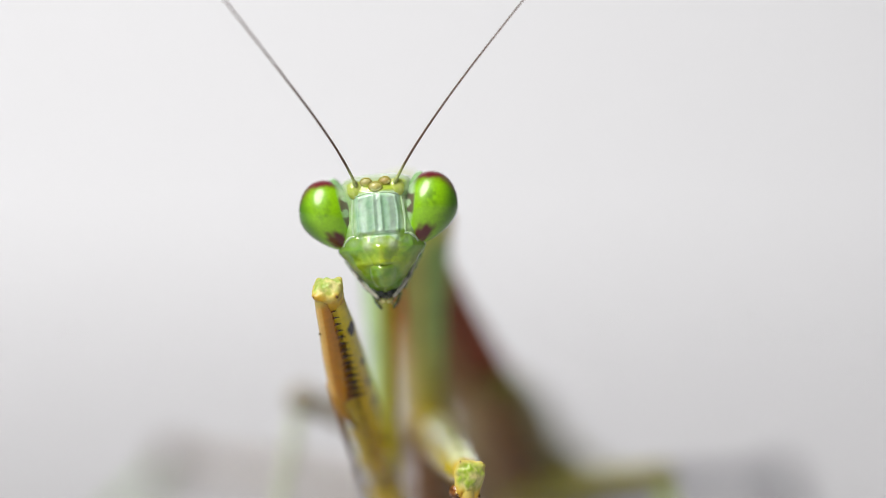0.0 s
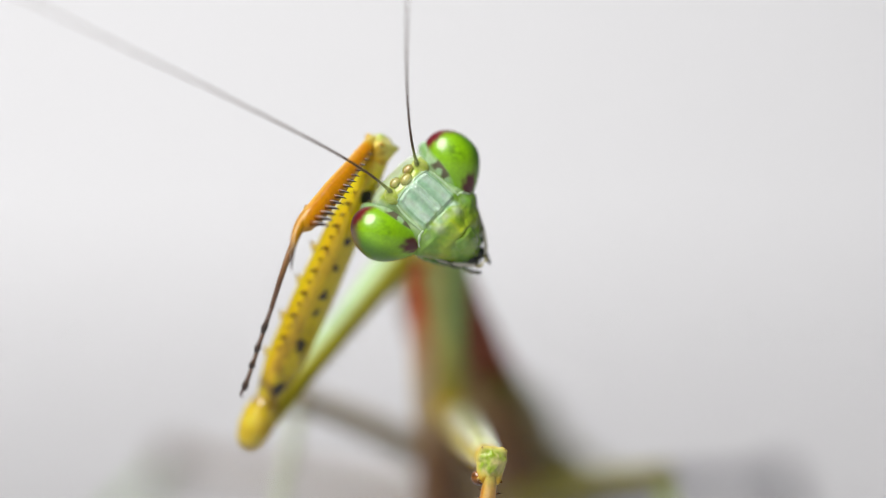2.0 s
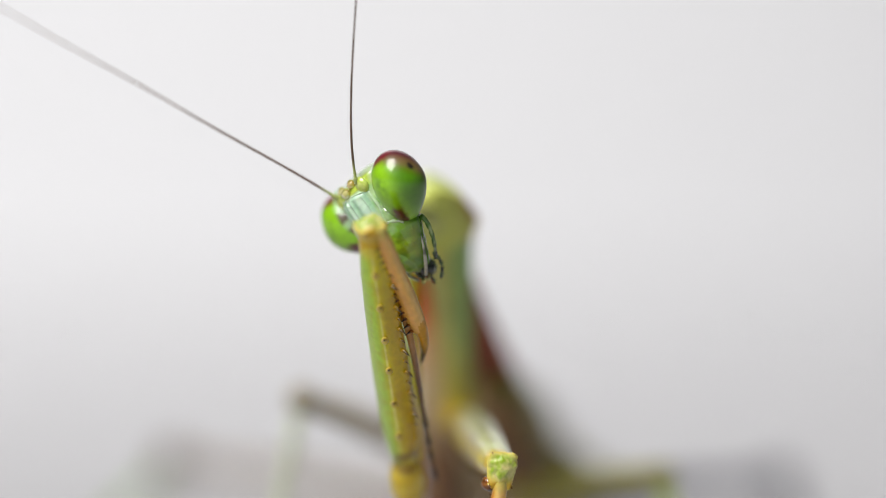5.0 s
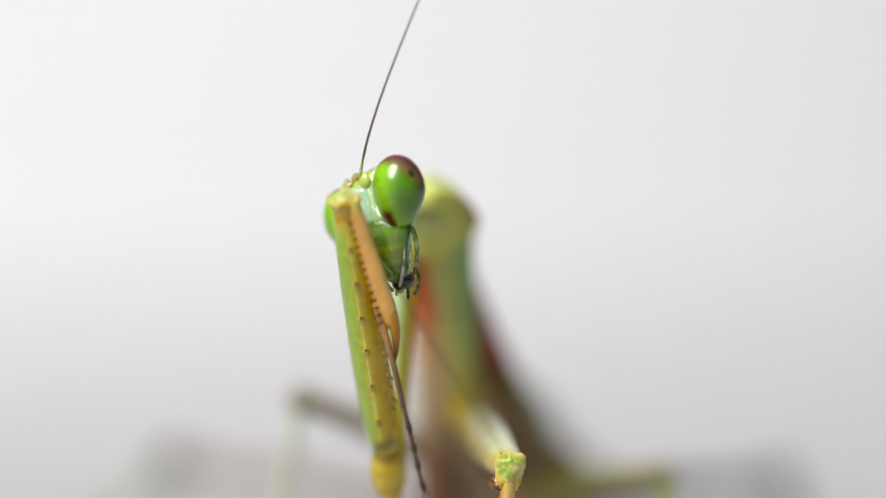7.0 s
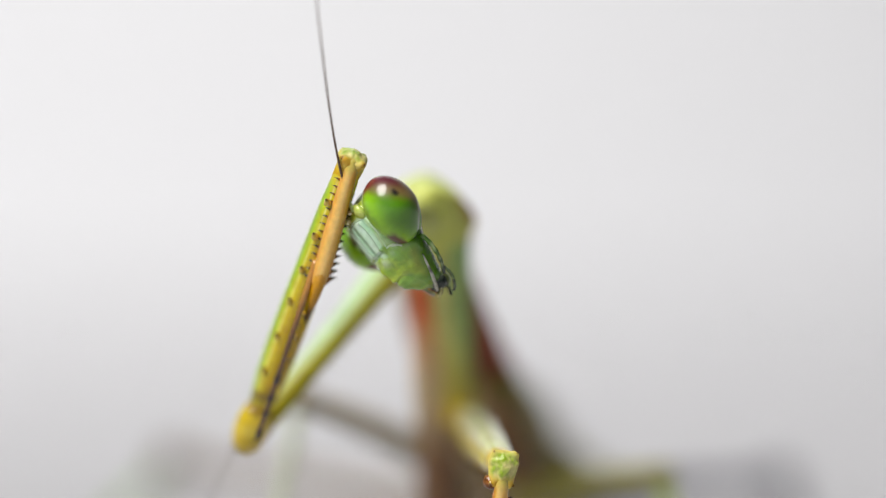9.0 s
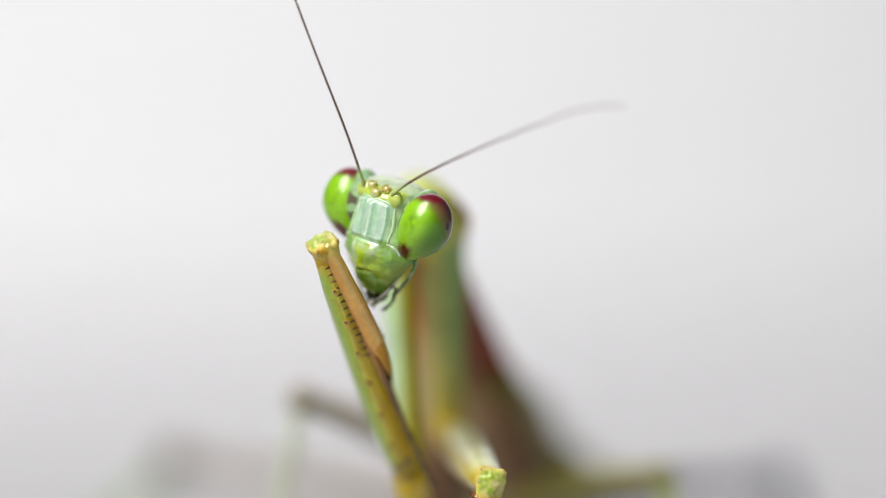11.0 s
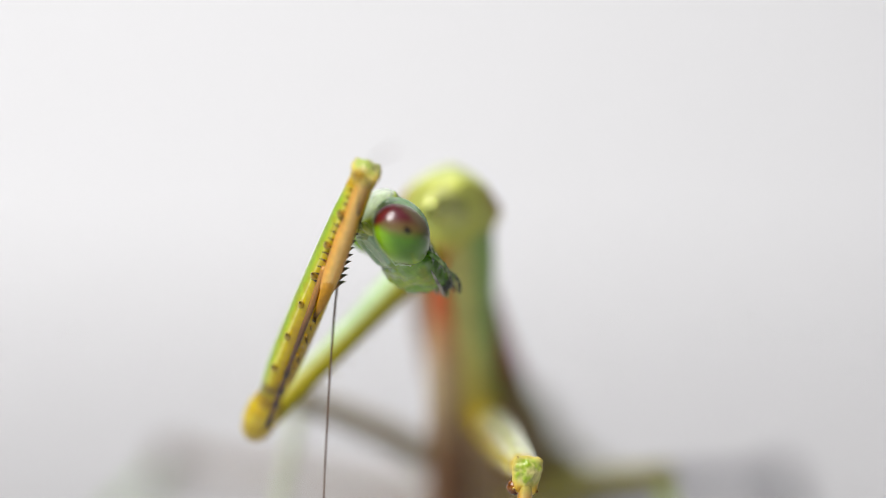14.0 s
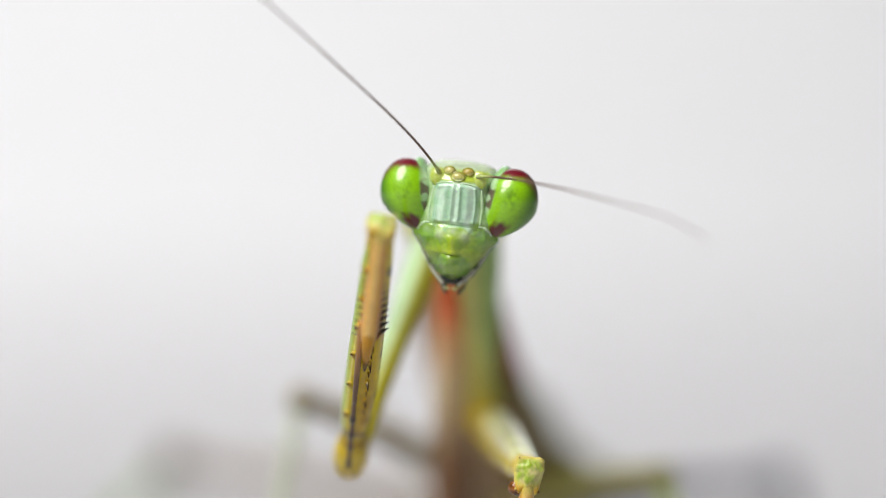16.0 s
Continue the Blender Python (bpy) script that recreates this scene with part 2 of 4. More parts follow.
def build_head():
    bm = bmesh.new()
    tint = start(bm)
    rings = []
    for i in range(97):
        z = -4.05 + 5.87 * i / 96
        w, f, b = profile(SKULL, z)
        rings.append((V(0, (f + b) / 2, z), V(1, 0, 0), V(0, 1, 0), w, (b - f) / 2))
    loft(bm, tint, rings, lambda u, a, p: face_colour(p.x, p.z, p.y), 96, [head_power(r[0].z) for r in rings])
    for v in bm.verts:
        p = v.co
        d = 0.03 * noise.noise(p * 2.4) + 0.010 * noise.noise(p * 7.0)
        v.co = p + V(p.x * 0.2, p.y, 0).normalized() * d
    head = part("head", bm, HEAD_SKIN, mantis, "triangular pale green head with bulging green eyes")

    # a raised plate on the face: half width by height v, relief by (s across, v)
    def plate(name, z0, z1, width, relief, material, label="", n=90, m=72, rough=1.0, crest=12):
        bm = bmesh.new()
        tint = start(bm)
        grid = []
        for i in range(m + 1):
            v = i / m
            row = []
            for j in range(n + 1):
                s = 2 * j / n - 1
                z = z0 + (z1 - z0) * v
                zz, w = width(s, v, z)
                x = s * w
                edge = step(0, 1, min(1.0, 5 * (1 - abs(s)), 9 * v, crest * (1 - v)))
                wet = 0.035 * speck(x, zz, 2.2, 7.0) + 0.014 * speck(x, zz, 5.0, 9.0)
                lift = -0.012 + edge * (0.02 + relief(s, v) + rough * wet)
                q = bm.verts.new((x, face_y(x, zz) - lift, zz))
                q[tint] = colour_of(face_colour(x, zz))
                row.append(q)
            grid.append(row)
        for p, q in zip(grid, grid[1:]):
            for j in range(n):
                bm.faces.new((p[j], p[j + 1], q[j + 1], q[j]))
        return part(name, bm, material, head, label)

    def gauss(u, w):
        return math.exp(-(u / w) ** 2)

    def ridges(s, v):
        # two sharp central folds, two soft outer ones, a raised rim and a notched top edge
        a = abs(s)
        body = step(0.06, 0.22, v) * step(0.95, 0.72, v)
        g = 0.085 * gauss(a - 0.16, 0.075) * step(0.05, 0.16, v) * step(0.98, 0.8, v) + 0.05 * gauss(a - 0.50, 0.13) * body - 0.03 * gauss(s, 0.06) * body
        return g + 0.07 * gauss(a - 0.86, 0.06) + 0.07 * (1 - s * s) + 0.045 * gauss(v - 0.90 + 0.09 * gauss(s, 0.12), 0.045) + 0.03 * gauss(v - 0.07, 0.05)

    def cheeks(s, v):
        # a rounded keel down the middle, two mounds under the shield and slanting creases
        a = abs(s)
        keel = 0.22 * gauss(s, 0.26) * (1 - 0.45 * v)
        mounds = 0.10 * gauss(a - 0.34, 0.14) * gauss(v - 0.72, 0.16) + 0.07 * gauss(a - 0.74, 0.12) * gauss(v - 0.55, 0.2)
        creases = 0.035 * gauss(a - 0.86 + 0.10 * v, 0.045) - 0.03 * gauss(a - 0.24 - 0.28 * v, 0.06) + 0.012 * math.sin(11 * s + 2) * step(0.35, 0.8, v)
        return keel + mounds + creases
    plate("face_shield", -1.30, 0.86, lambda s, v, z: (z - 0.24 * abs(s) ** 3 * step(0.5, 1, v), 1.16 - 0.10 * step(0.45, 1.0, v) - 0.05 * step(0.4, 0.0, v)), ridges, FACE_SKIN, "pale bluish green ridged face plate", rough=0.5)
    plate("clypeus", -2.86, -1.26, lambda s, v, z: (z, 0.93 * profile(SKULL, z)[0]), cheeks, FACE_SKIN, "bumpy yellow-green lower face", rough=1.1)
    plate("labrum", -3.92, -2.62, lambda s, v, z: (z, 0.84 * math.sqrt(max(0.02, 1 - (1 - v) ** 2.0)) * (1 - 0.30 * v * v)),
          lambda s, v: 0.27 * (1 - s * s) * math.sin(math.pi * (0.10 + 0.58 * v)), FACE_SKIN, "rounded green upper lip", rough=0.6, crest=3.5)

    # fine pale ridges round the shield
    def ridge(spots, r):
        pts = [V(x, face_y(x, z) - lift, z) for x, z, lift in spots]
        part("face_ridge", tube(pts, [r * (0.35 + 0.65 * math.sin(math.pi * (0.1 + 0.8 * i / (len(pts) - 1)))) for i in range(len(pts))], lambda u, w, p: mixc(rgb(170, 204, 150), rgb(206, 226, 194), 0.5 + 0.8 * noise.noise(p * 2.0)), 10), FACE_SKIN, head)
    for sx in (-1, 1):
        ridge([(sx * (1.17 + 0.07 * math.sin(3.1 * u) + 0.10 * (1 - u) ** 2), -1.20 + 1.75 * u, -0.045 + 0.02 * math.sin(8 * u + sx)) for u in [i / 24 for i in range(25)]], 0.10)
        ridge([(sx * (1.20 + 0.62 * u), -1.26 - 0.42 * u + 0.14 * math.sin(3.1 * u), -0.05 + 0.025 * math.sin(14 * u)) for u in [i / 16 for i in range(17)]], 0.09)
    ridge([(x, 0.62 + 0.20 * (1 - (x / 1.2) ** 2) - 0.12 * math.exp(-(x / 0.16) ** 2), 0.0) for x in [-1.15 + 2.3 * i / 28 for i in range(29)]], 0.06)
    # pale glassy collars behind the eyes
    for sx in (-1, 1):
        def shape(d, sx=sx):
            low = max(0.0, -d.z)
            return V(d.x * 0.66 - sx * 0.40 * low ** 2, d.y * 1.26 * (1 - 0.12 * low ** 1.7), d.z * 1.82 * (1 + 0.06 * low))
        ob = part("eye_rim", ball(1, 1, 1, lambda d: mixc(mixc(rgb(190, 214, 190), rgb(150, 192, 130), 0.5 + noise.noise(d * 3.0)), rgb(108, 160, 56), step(-0.25, -0.85, d.z)), 48, 36, shape), FACE_SKIN, head, "pale glassy rim round the eye")
        ob.matrix_basis = mm(sx * 1.90, 0.10, 0.0, 0, sx * 9, 0)

    # eyes
    def eye(side):
        spot = V(0.9, 0.05, 0.32).normalized()

        def tone(d):
            o = V(d.x * side, d.y, d.z)
            j = 0.07 * noise.noise(d * 5.0)
            c = mixc(rgb(92, 152, 8), rgb(148, 206, 24), step(-0.5, 0.5, -o.y + 0.3 * o.x + 0.5 * noise.noise(d * 2.2)))
            c = mixc(c, rgb(48, 92, 10), 0.5 * step(-0.4, 0.6, noise.noise(d * 7.0 + V(side, 0, 4))) * step(0.90, 1.0, o.dot(V(0.05, -0.95, 0.18).normalized())))
            brown = mixc(rgb(122, 104, 66), rgb(100, 46, 54), step(0.35, 0.75, 0.6 * o.y + 0.85 * o.z))
            # outer side a darker green, standing in for the weaker light there
            c = mixc(c, rgb(68, 126, 8), 0.85 * step(0.30, 0.9, o.x))
            c = mixc(c, brown, step(0.05, 0.50, 0.6 * o.y + 0.85 * o.z + 0.12 * step(0.3, 0.9, o.x) + j))
            c = mixc(c, rgb(125, 118, 92), 0.8 * step(0.35, 0.75, o.y + j))
            c = mixc(c, rgb(92, 26, 28), step(0.88, 0.985, o.dot(V(0.05, -0.62, -0.78).normalized()) + 0.6 * j))
            c = mixc(c, rgb(118, 30, 42), step(0.80, 0.93, o.dot(V(-0.1, -0.12, 0.98).normalized()) + 0.4 * j))
            c = mixc(c, rgb(190, 218, 178), step(-0.48, -0.74, o.x + 0.3 * j))
            c = mixc(c, rgb(88, 48, 50), 0.85 * step(-0.54, -0.62, o.x) * step(-0.92, -0.82, o.x) * step(0.45, 0.25, o.z) * step(-0.75, -0.55, o.z) * step(0.0, 0.22, noise.noise(V(d.x * 3.0, d.y * 3.0, d.z * 4.0) + V(3 * side, 1, 2)) + 0.12))
            return mixc(c, BLACK, step(0.9915, 0.9945, o.dot(spot)))

        def shape(d):
            low = max(0.0, -d.z)
            s = 1 - 0.20 * low ** 1.7
            return V(d.x * 1.34 * s - side * 0.55 * low ** 2, d.y * 1.28 * s, d.z * 1.72 * (1 + 0.12 * low))
        ob = part("eye", ball(1, 1, 1, tone, 96, 72, shape), EYE_SKIN, head, "bulging bright green compound eye, brown on top")
        ob.matrix_basis = mm(side * 2.56, -0.24, 0.0, 0, side * 9, 0)
    eye(-1)
    eye(1)
    # three simple eyes
    for x, z, s, c in ((0.0, 1.08, 1.1, rgb(238, 232, 150)), (-0.46, 1.34, 0.95, rgb(236, 230, 156)), (0.46, 1.34, 0.95, rgb(222, 200, 120))):
        ob = part("ocellus", ball(0.29 * s, 0.22, 0.20 * s, lambda d, c=c: mixc(rgb(176, 120, 34), c, step(0.0, 0.55, -d.y) * 0.95), 28, 18), OCELLUS, head, "glassy amber simple eye")
        ob.matrix_basis = mm(x, face_y(x, z) - 0.05, z)
        pts = [V(0.29 * s * math.cos(a), 0, 0.22 * s * math.sin(a)) for a in [i * math.pi / 10 for i in range(21)]]
        ob = part("ocellus_rim", tube(pts, [0.05] * 21, rgb(150, 150, 70), 8), FACE_SKIN, head)
        ob.matrix_basis = mm(x, face_y(x, z) - 0.04, z)
    # sockets of the antennae
    for sx in (-1, 1):
        ob = part("antenna_socket", ball(0.42, 0.24, 0.46, lambda d: mixc(rgb(182, 202, 92), rgb(206, 216, 130), 0.5 + noise.noise(d * 3)), 24, 16), HEAD_SKIN, head, "swollen yellow-green antenna socket")
        ob.matrix_basis = mm(sx * 1.0, face_y(1.0, 1.0) + 0.10, 1.0)
    # mouthparts
    for sx in (-1, 1):
        ob = part("mandible", ball(0.36, 0.40, 0.36, lambda d: mixc(rgb(36, 46, 40), rgb(110, 120, 100), step(0.2, 0.8, d.z)), 18, 12), DARK_SKIN, head, "dark mandible")
        ob.matrix_basis = mm(sx * 0.24, 0.25, -4.0, 0, sx * 20, 0)
        a = V(sx * 1.66, -0.12, -2.55)
        part("maxilla", curve(a, V(sx * 0.36, -0.16, -4.30), V(sx * 0.06, 0.0, -0.10), 14, 0.035, 0.085, lambda u, w, p: mixc(rgb(70, 80, 60), rgb(196, 194, 180), step(0.1, 0.35, u + 0.25 * math.sin(u * 11))), 8, 0.4), DARK_SKIN, head)
        spots = [V(sx * 1.92, 0.30, -1.75), V(sx * 1.86, 0.46, -2.15), V(sx * 1.66, 0.56, -2.55), V(sx * 1.40, 0.62, -3.0), V(sx * 1.12, 0.60, -3.45), V(sx * 0.86, 0.46, -3.9)]
        pts = [spots[i // 3].lerp(spots[min(5, i // 3 + 1)], (i % 3) / 3) for i in range(16)]
        # the pale flecks are glints painted into the feeler's colour
        part("maxillary_palp", tube(pts, [0.14 - 0.03 * (i % 3 == 0) - 0.003 * i for i in range(16)], lambda u, w, p: mixc(mixc(rgb(96, 140, 60), rgb(52, 62, 48), step(0.3, 0.9, u)), rgb(186, 200, 150), 0.6 * step(0.1, 0.4, noise.noise(p * 3.0))), 10), FACE_SKIN, head, "segmented glossy green mouth feeler")
        p0, p1, p2 = V(sx * 0.62, 0.75, -3.5), V(sx * 0.78, 1.0, -4.25), V(sx * 0.30, 0.55, -4.78)
        pts = [p0.lerp(p1, u).lerp(p1.lerp(p2, u), u) for u in [i / 14 for i in range(15)]]
        part("palp", tube(pts, [0.085 + 0.022 * math.sin(i * 2.2) for i in range(15)], lambda u, w, p: mixc(rgb(120, 140, 100), rgb(52, 52, 50), u + 0.3 * math.sin(u * 20)), 8), DARK_SKIN, head)
        pts = [V(sx * 0.22, 0.2, -4.15), V(sx * 0.32, 0.05, -4.38), V(sx * 0.24, -0.06, -4.52), V(sx * 0.05, -0.10, -4.50)]
        part("lip_palp", tube(pts, [0.10, 0.10, 0.09, 0.06], lambda u, w, p: mixc(rgb(60, 64, 50), rgb(214, 206, 140), u), 8), DARK_SKIN, head)
    ob = part("labium", ball(0.42, 0.4, 0.45, lambda d: mixc(rgb(60, 70, 50), rgb(150, 165, 100), step(-0.2, 0.6, d.y)), 16, 10), DARK_SKIN, head)
    ob.matrix_basis = mm(0, 0.55, -3.95)
    return head


def build_antenna(head, side):
    """A beaded flagellum along +z that starts out leaning towards +x."""
    ANT_LENGTH = (25.0, 13.6)[side > 0]
    pts, rad = [], []
    n = 300
    for i in range(n + 1):
        s = ANT_LENGTH * (i / n) ** 1.15
        tip = max(0.0, s - ANT_LENGTH + 3.0)
        pts.append(V(0.75 * (1 - math.exp(-s / 2.6)) - 0.08 * tip * tip, 0.02 * math.sin(s * 0.7), s))
        r = 0.066 * (1 - 0.58 * s / ANT_LENGTH)
        if s < 0.30:
            r = 0.11
        elif s < 0.6:
            r = 0.075
        rad.append(r * (1.18 if i % 2 else 0.8))

    def tone(u, w, p):
        k = round(u * n)
        dark = mixc(rgb(52, 36, 28), rgb(96, 70, 56), 0.5 + 0.5 * noise.noise(V(0, side, p.z * 0.9)))
        c = mixc(rgb(140, 116, 100), dark, 0.25 + 0.75 * (k % 2))
        c = mixc(c, rgb(140, 120, 112), step(14.0, 24.0, p.z) * 0.6)
        return mixc(rgb(184, 196, 128), c, step(0.3, 1.3, p.z))
    return part("antenna", tube(pts, rad, tone, 8), FLAGELLUM, head, "long thin dark brown beaded antenna")


# forelegs: femur and tibia lie along +z; +x is the femur's spiny edge
FEMUR = [(1.9, 0.30, 0.30), (2.2, 0.50, 0.52), (2.7, 0.66, 0.62), (3.4, 0.86, 0.70), (4.2, 1.00, 0.78), (5.2, 1.08, 0.82),
         (8.0, 1.08, 0.84), (11.0, 0.98, 0.80), (13.5, 0.80, 0.76), (15.3, 0.60, 0.66), (15.9, 0.58, 0.60), (16.3, 0.50, 0.55), (16.5, 0.05, 0.05)]
TROCHANTER = [(-0.42, 0.08, 0.08), (-0.30, 0.40, 0.44), (0.1, 0.64, 0.72), (0.8, 0.80, 0.88), (1.5, 0.80, 0.86), (2.1, 0.68, 0.72), (2.5, 0.50, 0.54), (2.75, 0.20, 0.20)]
SPOTS = ((3.2, 0.30), (5.7, 0.30), (7.6, 0.17), (8.5, 0.22), (9.9, 0.18), (11.4, 0.16), (13.9, 0.30))


def build_foreleg(inner, dorsal=GREEN, pale=MINT, deep=OLIVE, long=12.9, wide=1.0, spotted=True):
    """inner: +1 or -1, the side of the femur (its y) that faces the body. Returns coxa, femur, tibia, tarsus."""
    def coxa_tone(u, w, p):
        c = mixc(pale, deep, step(-0.40, 0.25, p.x + 0.3 * step(4.0, 11.0, p.z)))
        return mixc(c, rgb(196, 178, 76), (0.40 if spotted else 0.85) * step(5.0, 11.5, p.z))
    coxa = part("fore_coxa", limb([(z * long / 12.9, a * wide, b * wide) for z, a, b in ((-1.3, 0.4, 0.4), (-1.0, 0.8, 0.7), (0.0, 1.1, 0.90), (1.5, 1.1, 0.90), (5.0, 0.90, 0.74), (9.0, 0.76, 0.64), (12.2, 0.76, 0.62), (12.9, 0.5, 0.4))], coxa_tone, 24, 40), BODY_SKIN, mantis, "mint and olive foreleg base segment")
    for i in range(9):
        if i == 0:
            thorn = ob = part("thorn", spike(0.22, 0.06, rgb(200, 190, 120), rgb(110, 70, 30)), HORN, coxa)
            ob.matrix_basis = mm(0.97, 0.2, 3.0)
        else:
            again(thorn, "thorn", coxa, mm(0.97 - 0.016 * i, 0.2, 3.0 + 0.95 * i))

    def femur_tone(u, w, p):
        side = p.y * inner
        q = p.x + (1.2 * side if side > 0 else 1.9 * side) - (0.0 if spotted else 0.9)
        c = mixc(dorsal, mixc(dorsal, YELLOW, 0.35), step(-0.9, -0.3, q))
        # amber deepens towards the spiny edge, partly as painted shade
        amber = mixc(mixc(rgb(204, 198, 66), rgb(226, 208, 70), step(-0.1, 0.4, side)), rgb(202, 156, 34), 0.60 * step(0.5, 1.05, p.x + 0.3 * side) + 0.3 * noise.noise(V(p.x * 0.9, p.y * 0.9, p.z * 0.4)))
        amber = mixc(amber, rgb(112, 70, 14), 0.45 * step(0.0, 0.5, side) * step(9.0, 4.0, p.z) * step(-0.25, 0.2, noise.noise(p * 1.6)))
        c = mixc(c, amber, step(-0.24, -0.08, q) * step(1.5, 2.6, p.z))
        c = mixc(c, rgb(232, 226, 150), 0.8 * math.exp(-((q + 0.17) / 0.075) ** 2) * step(-0.1, -0.3, side) * step(2.5, 4.5, p.z))
        c = mixc(c, rgb(216, 178, 56), 0.9 * step(2.8 + 0.5 * p.x, 1.9 + 0.5 * p.x, p.z))
        c = mixc(c, rgb(104, 68, 20), 0.7 * step(0.6, 0.1, abs(p.z - 2.7 - 0.5 * p.x + 0.3 * noise.noise(p * 2))) * step(-0.4, 0.5, p.x))
        c = mixc(c, rgb(222, 196, 84), step(14.6, 15.6, p.z) * 0.85)
        c = mixc(c, rgb(160, 104, 20), 0.2 * step(0.05, 0.35, noise.noise(p * 2.2)) * step(-0.1, 0.4, p.x) * step(15.0, 13.5, p.z))
        j = 0.16 * noise.noise(p * 3.5)
        if spotted and side > 0.1:
            for z, r in SPOTS:
                dd = math.hypot((p.z - z) * 0.8, p.x - 0.22)
                c = mixc(c, BLACK, step(r + 0.05, r - 0.03, dd + j))
        return c
    femur = part("fore_femur", limb([(z, a * (1 if spotted else 1.12), b * (1 if spotted else 1.12)) for z, a, b in FEMUR], femur_tone, 64, 170, 2.3), LEG_SKIN, mantis, "yellow and green spiny foreleg thigh with black spots")
    part("trochanter", limb([(z, a * (1 if spotted else 1.12), b * (1 if spotted else 1.12)) for z, a, b in TROCHANTER],
                            lambda u, w, p: mixc(mixc(rgb(206, 176, 60), rgb(220, 198, 92), 0.5 + 0.9 * noise.noise(p * 1.3)), rgb(120, 84, 34), 0.75 * step(1.75, 2.45, p.z + 0.3 * noise.noise(p * 2.0)) + 0.5 * step(0.1, -0.35, p.z)), 32, 40, 2.2), LEG_SKIN, femur, "swollen yellow joint at the thigh's base")
    # outer row: few large spines; inner row: many short ones
    big = small = None
    for i, z in enumerate((4.6, 6.6, 8.6, 10.4, 12.3, 14.2)):
        m = mm(0.86, -0.50 * inner, z, 0, -50, -30 * inner)
        if big is None:
            big = part("outer_spine", spike(0.46, 0.18, rgb(226, 200, 110), rgb(60, 36, 18), 0.25, 0.55), HORN, femur, "pale spine with a black tip")
            big.matrix_basis = m
        else:
            again(big, "outer_spine", femur, m)
    for i in range(15):
        z = 5.2 + 0.62 * i
        long = 1.25 if i % 2 else 0.8
        w = profile(FEMUR, z)[0]
        m = mm(w - 0.08, 0.30 * inner, z, 0, 0, 10 * inner, long)
        if small is None:
            small = part("inner_spine", spike(0.46, 0.09, rgb(200, 160, 60), rgb(56, 32, 16)), HORN, femur, "short dark spine")
            small.matrix_basis = m
        else:
            again(small, "inner_spine", femur, m)
    # the knee: a flared cup with horny corners round a glossy green dome
    bm = bmesh.new()
    tint = start(bm)
    cup = [(14.6, 0.50), (15.1, 0.54), (15.6, 0.58), (16.0, 0.63), (16.3, 0.68), (16.46, 0.71), (16.54, 0.69), (16.62, 0.62), (16.72, 0.52), (16.82, 0.40), (16.90, 0.27), (16.95, 0.12), (16.96, 0.02)]
    fine = []
    for p, q in zip(cup, cup[1:]):
        fine += [(p[0] + (q[0] - p[0]) * u, p[1] + (q[1] - p[1]) * u) for u in (0.0, 0.34, 0.67)]
    fine.append(cup[-1])
    rows, seg = [], 64
    girth = 0.88 if spotted else 1.12
    corners = (0.70, -0.70, 2.45, -2.45)
    for k, (z, r) in enumerate(fine):
        row = []
        for j in range(seg):
            w = 2 * math.pi * j / seg
            horn = sum(math.exp(-((math.remainder(w - c, 2 * math.pi)) / 0.26) ** 2) for c in corners)
            up = step(15.9, 16.45, z) * step(0.45, 0.68, r)
            # the two lobes reach out over the root of the shin
            reach = 1 + (0.36 if spotted else 0.55) * max(0.0, math.cos(w)) * step(14.8, 16.1, z)
            p = V(math.cos(w) * r * reach * girth, math.sin(w) * r * (1.12 if spotted else girth * (1 - 0.2 * max(0.0, math.cos(w)))), z) + V(math.cos(w), math.sin(w), 0.9) * (0.13 * horn * up)
            groove = math.exp(-(math.sin(w) / 0.25) ** 2) * step(-0.3, 0.5, math.cos(w)) + 0.5 * math.exp(-(math.cos(w) / 0.2) ** 2)
            p -= V(math.cos(w), math.sin(w), 0.3) * (0.11 * groove * step(15.4, 16.4, z) * step(0.25, 0.6, r))
            p += V(math.cos(w), math.sin(w), 0.7) * (0.05 * noise.noise(p * 2.1) + 0.05 * noise.noise(p * 4.4) + 0.015 * noise.noise(p * 9.0))
            v = bm.verts.new(p)
            c = mixc(rgb(214, 176, 66), rgb(220, 208, 128), step(15.6, 16.4, z) * 0.8)
            green = mixc(rgb(160, 186, 88) if spotted else rgb(156, 180, 70), rgb(222, 216, 150), 0.5 + noise.noise(p * 2.4) + 0.5 * noise.noise(p * 6.0))
            c = mixc(c, green, step(0.72, 0.52, r) * step(16.25, 16.6, z) * step(0.9, 0.4, p.x))
            c = mixc(c, rgb(208, 156, 52), 0.75 * step(0.3, 0.9, p.x) * step(-0.25, 0.25, noise.noise(p * 1.7 + V(0, 0, 3)) + 0.15))
            c = mixc(c, rgb(96, 58, 28), 0.75 * step(0.85, 1.0, horn) * step(16.40, 16.52, z) * step(0.62, 0.69, r))
            v[tint] = colour_of(mixc(c, rgb(176, 112, 34), 0.45 * step(0.05, 0.4, noise.noise(p * 2.3)) * step(16.6, 16.2, z)))
            row.append(v)
        rows.append(row)
    for p, q in zip(rows, rows[1:]):
        for j in range(seg):
            bm.faces.new((p[j], p[(j + 1) % seg], q[(j + 1) % seg], q[j]))
    bm.faces.new(rows[-1])
    knee = part("knee_cup", bm, KNEE_SKIN, femur, "flared golden knee with horny corners and a green top")
    point = None
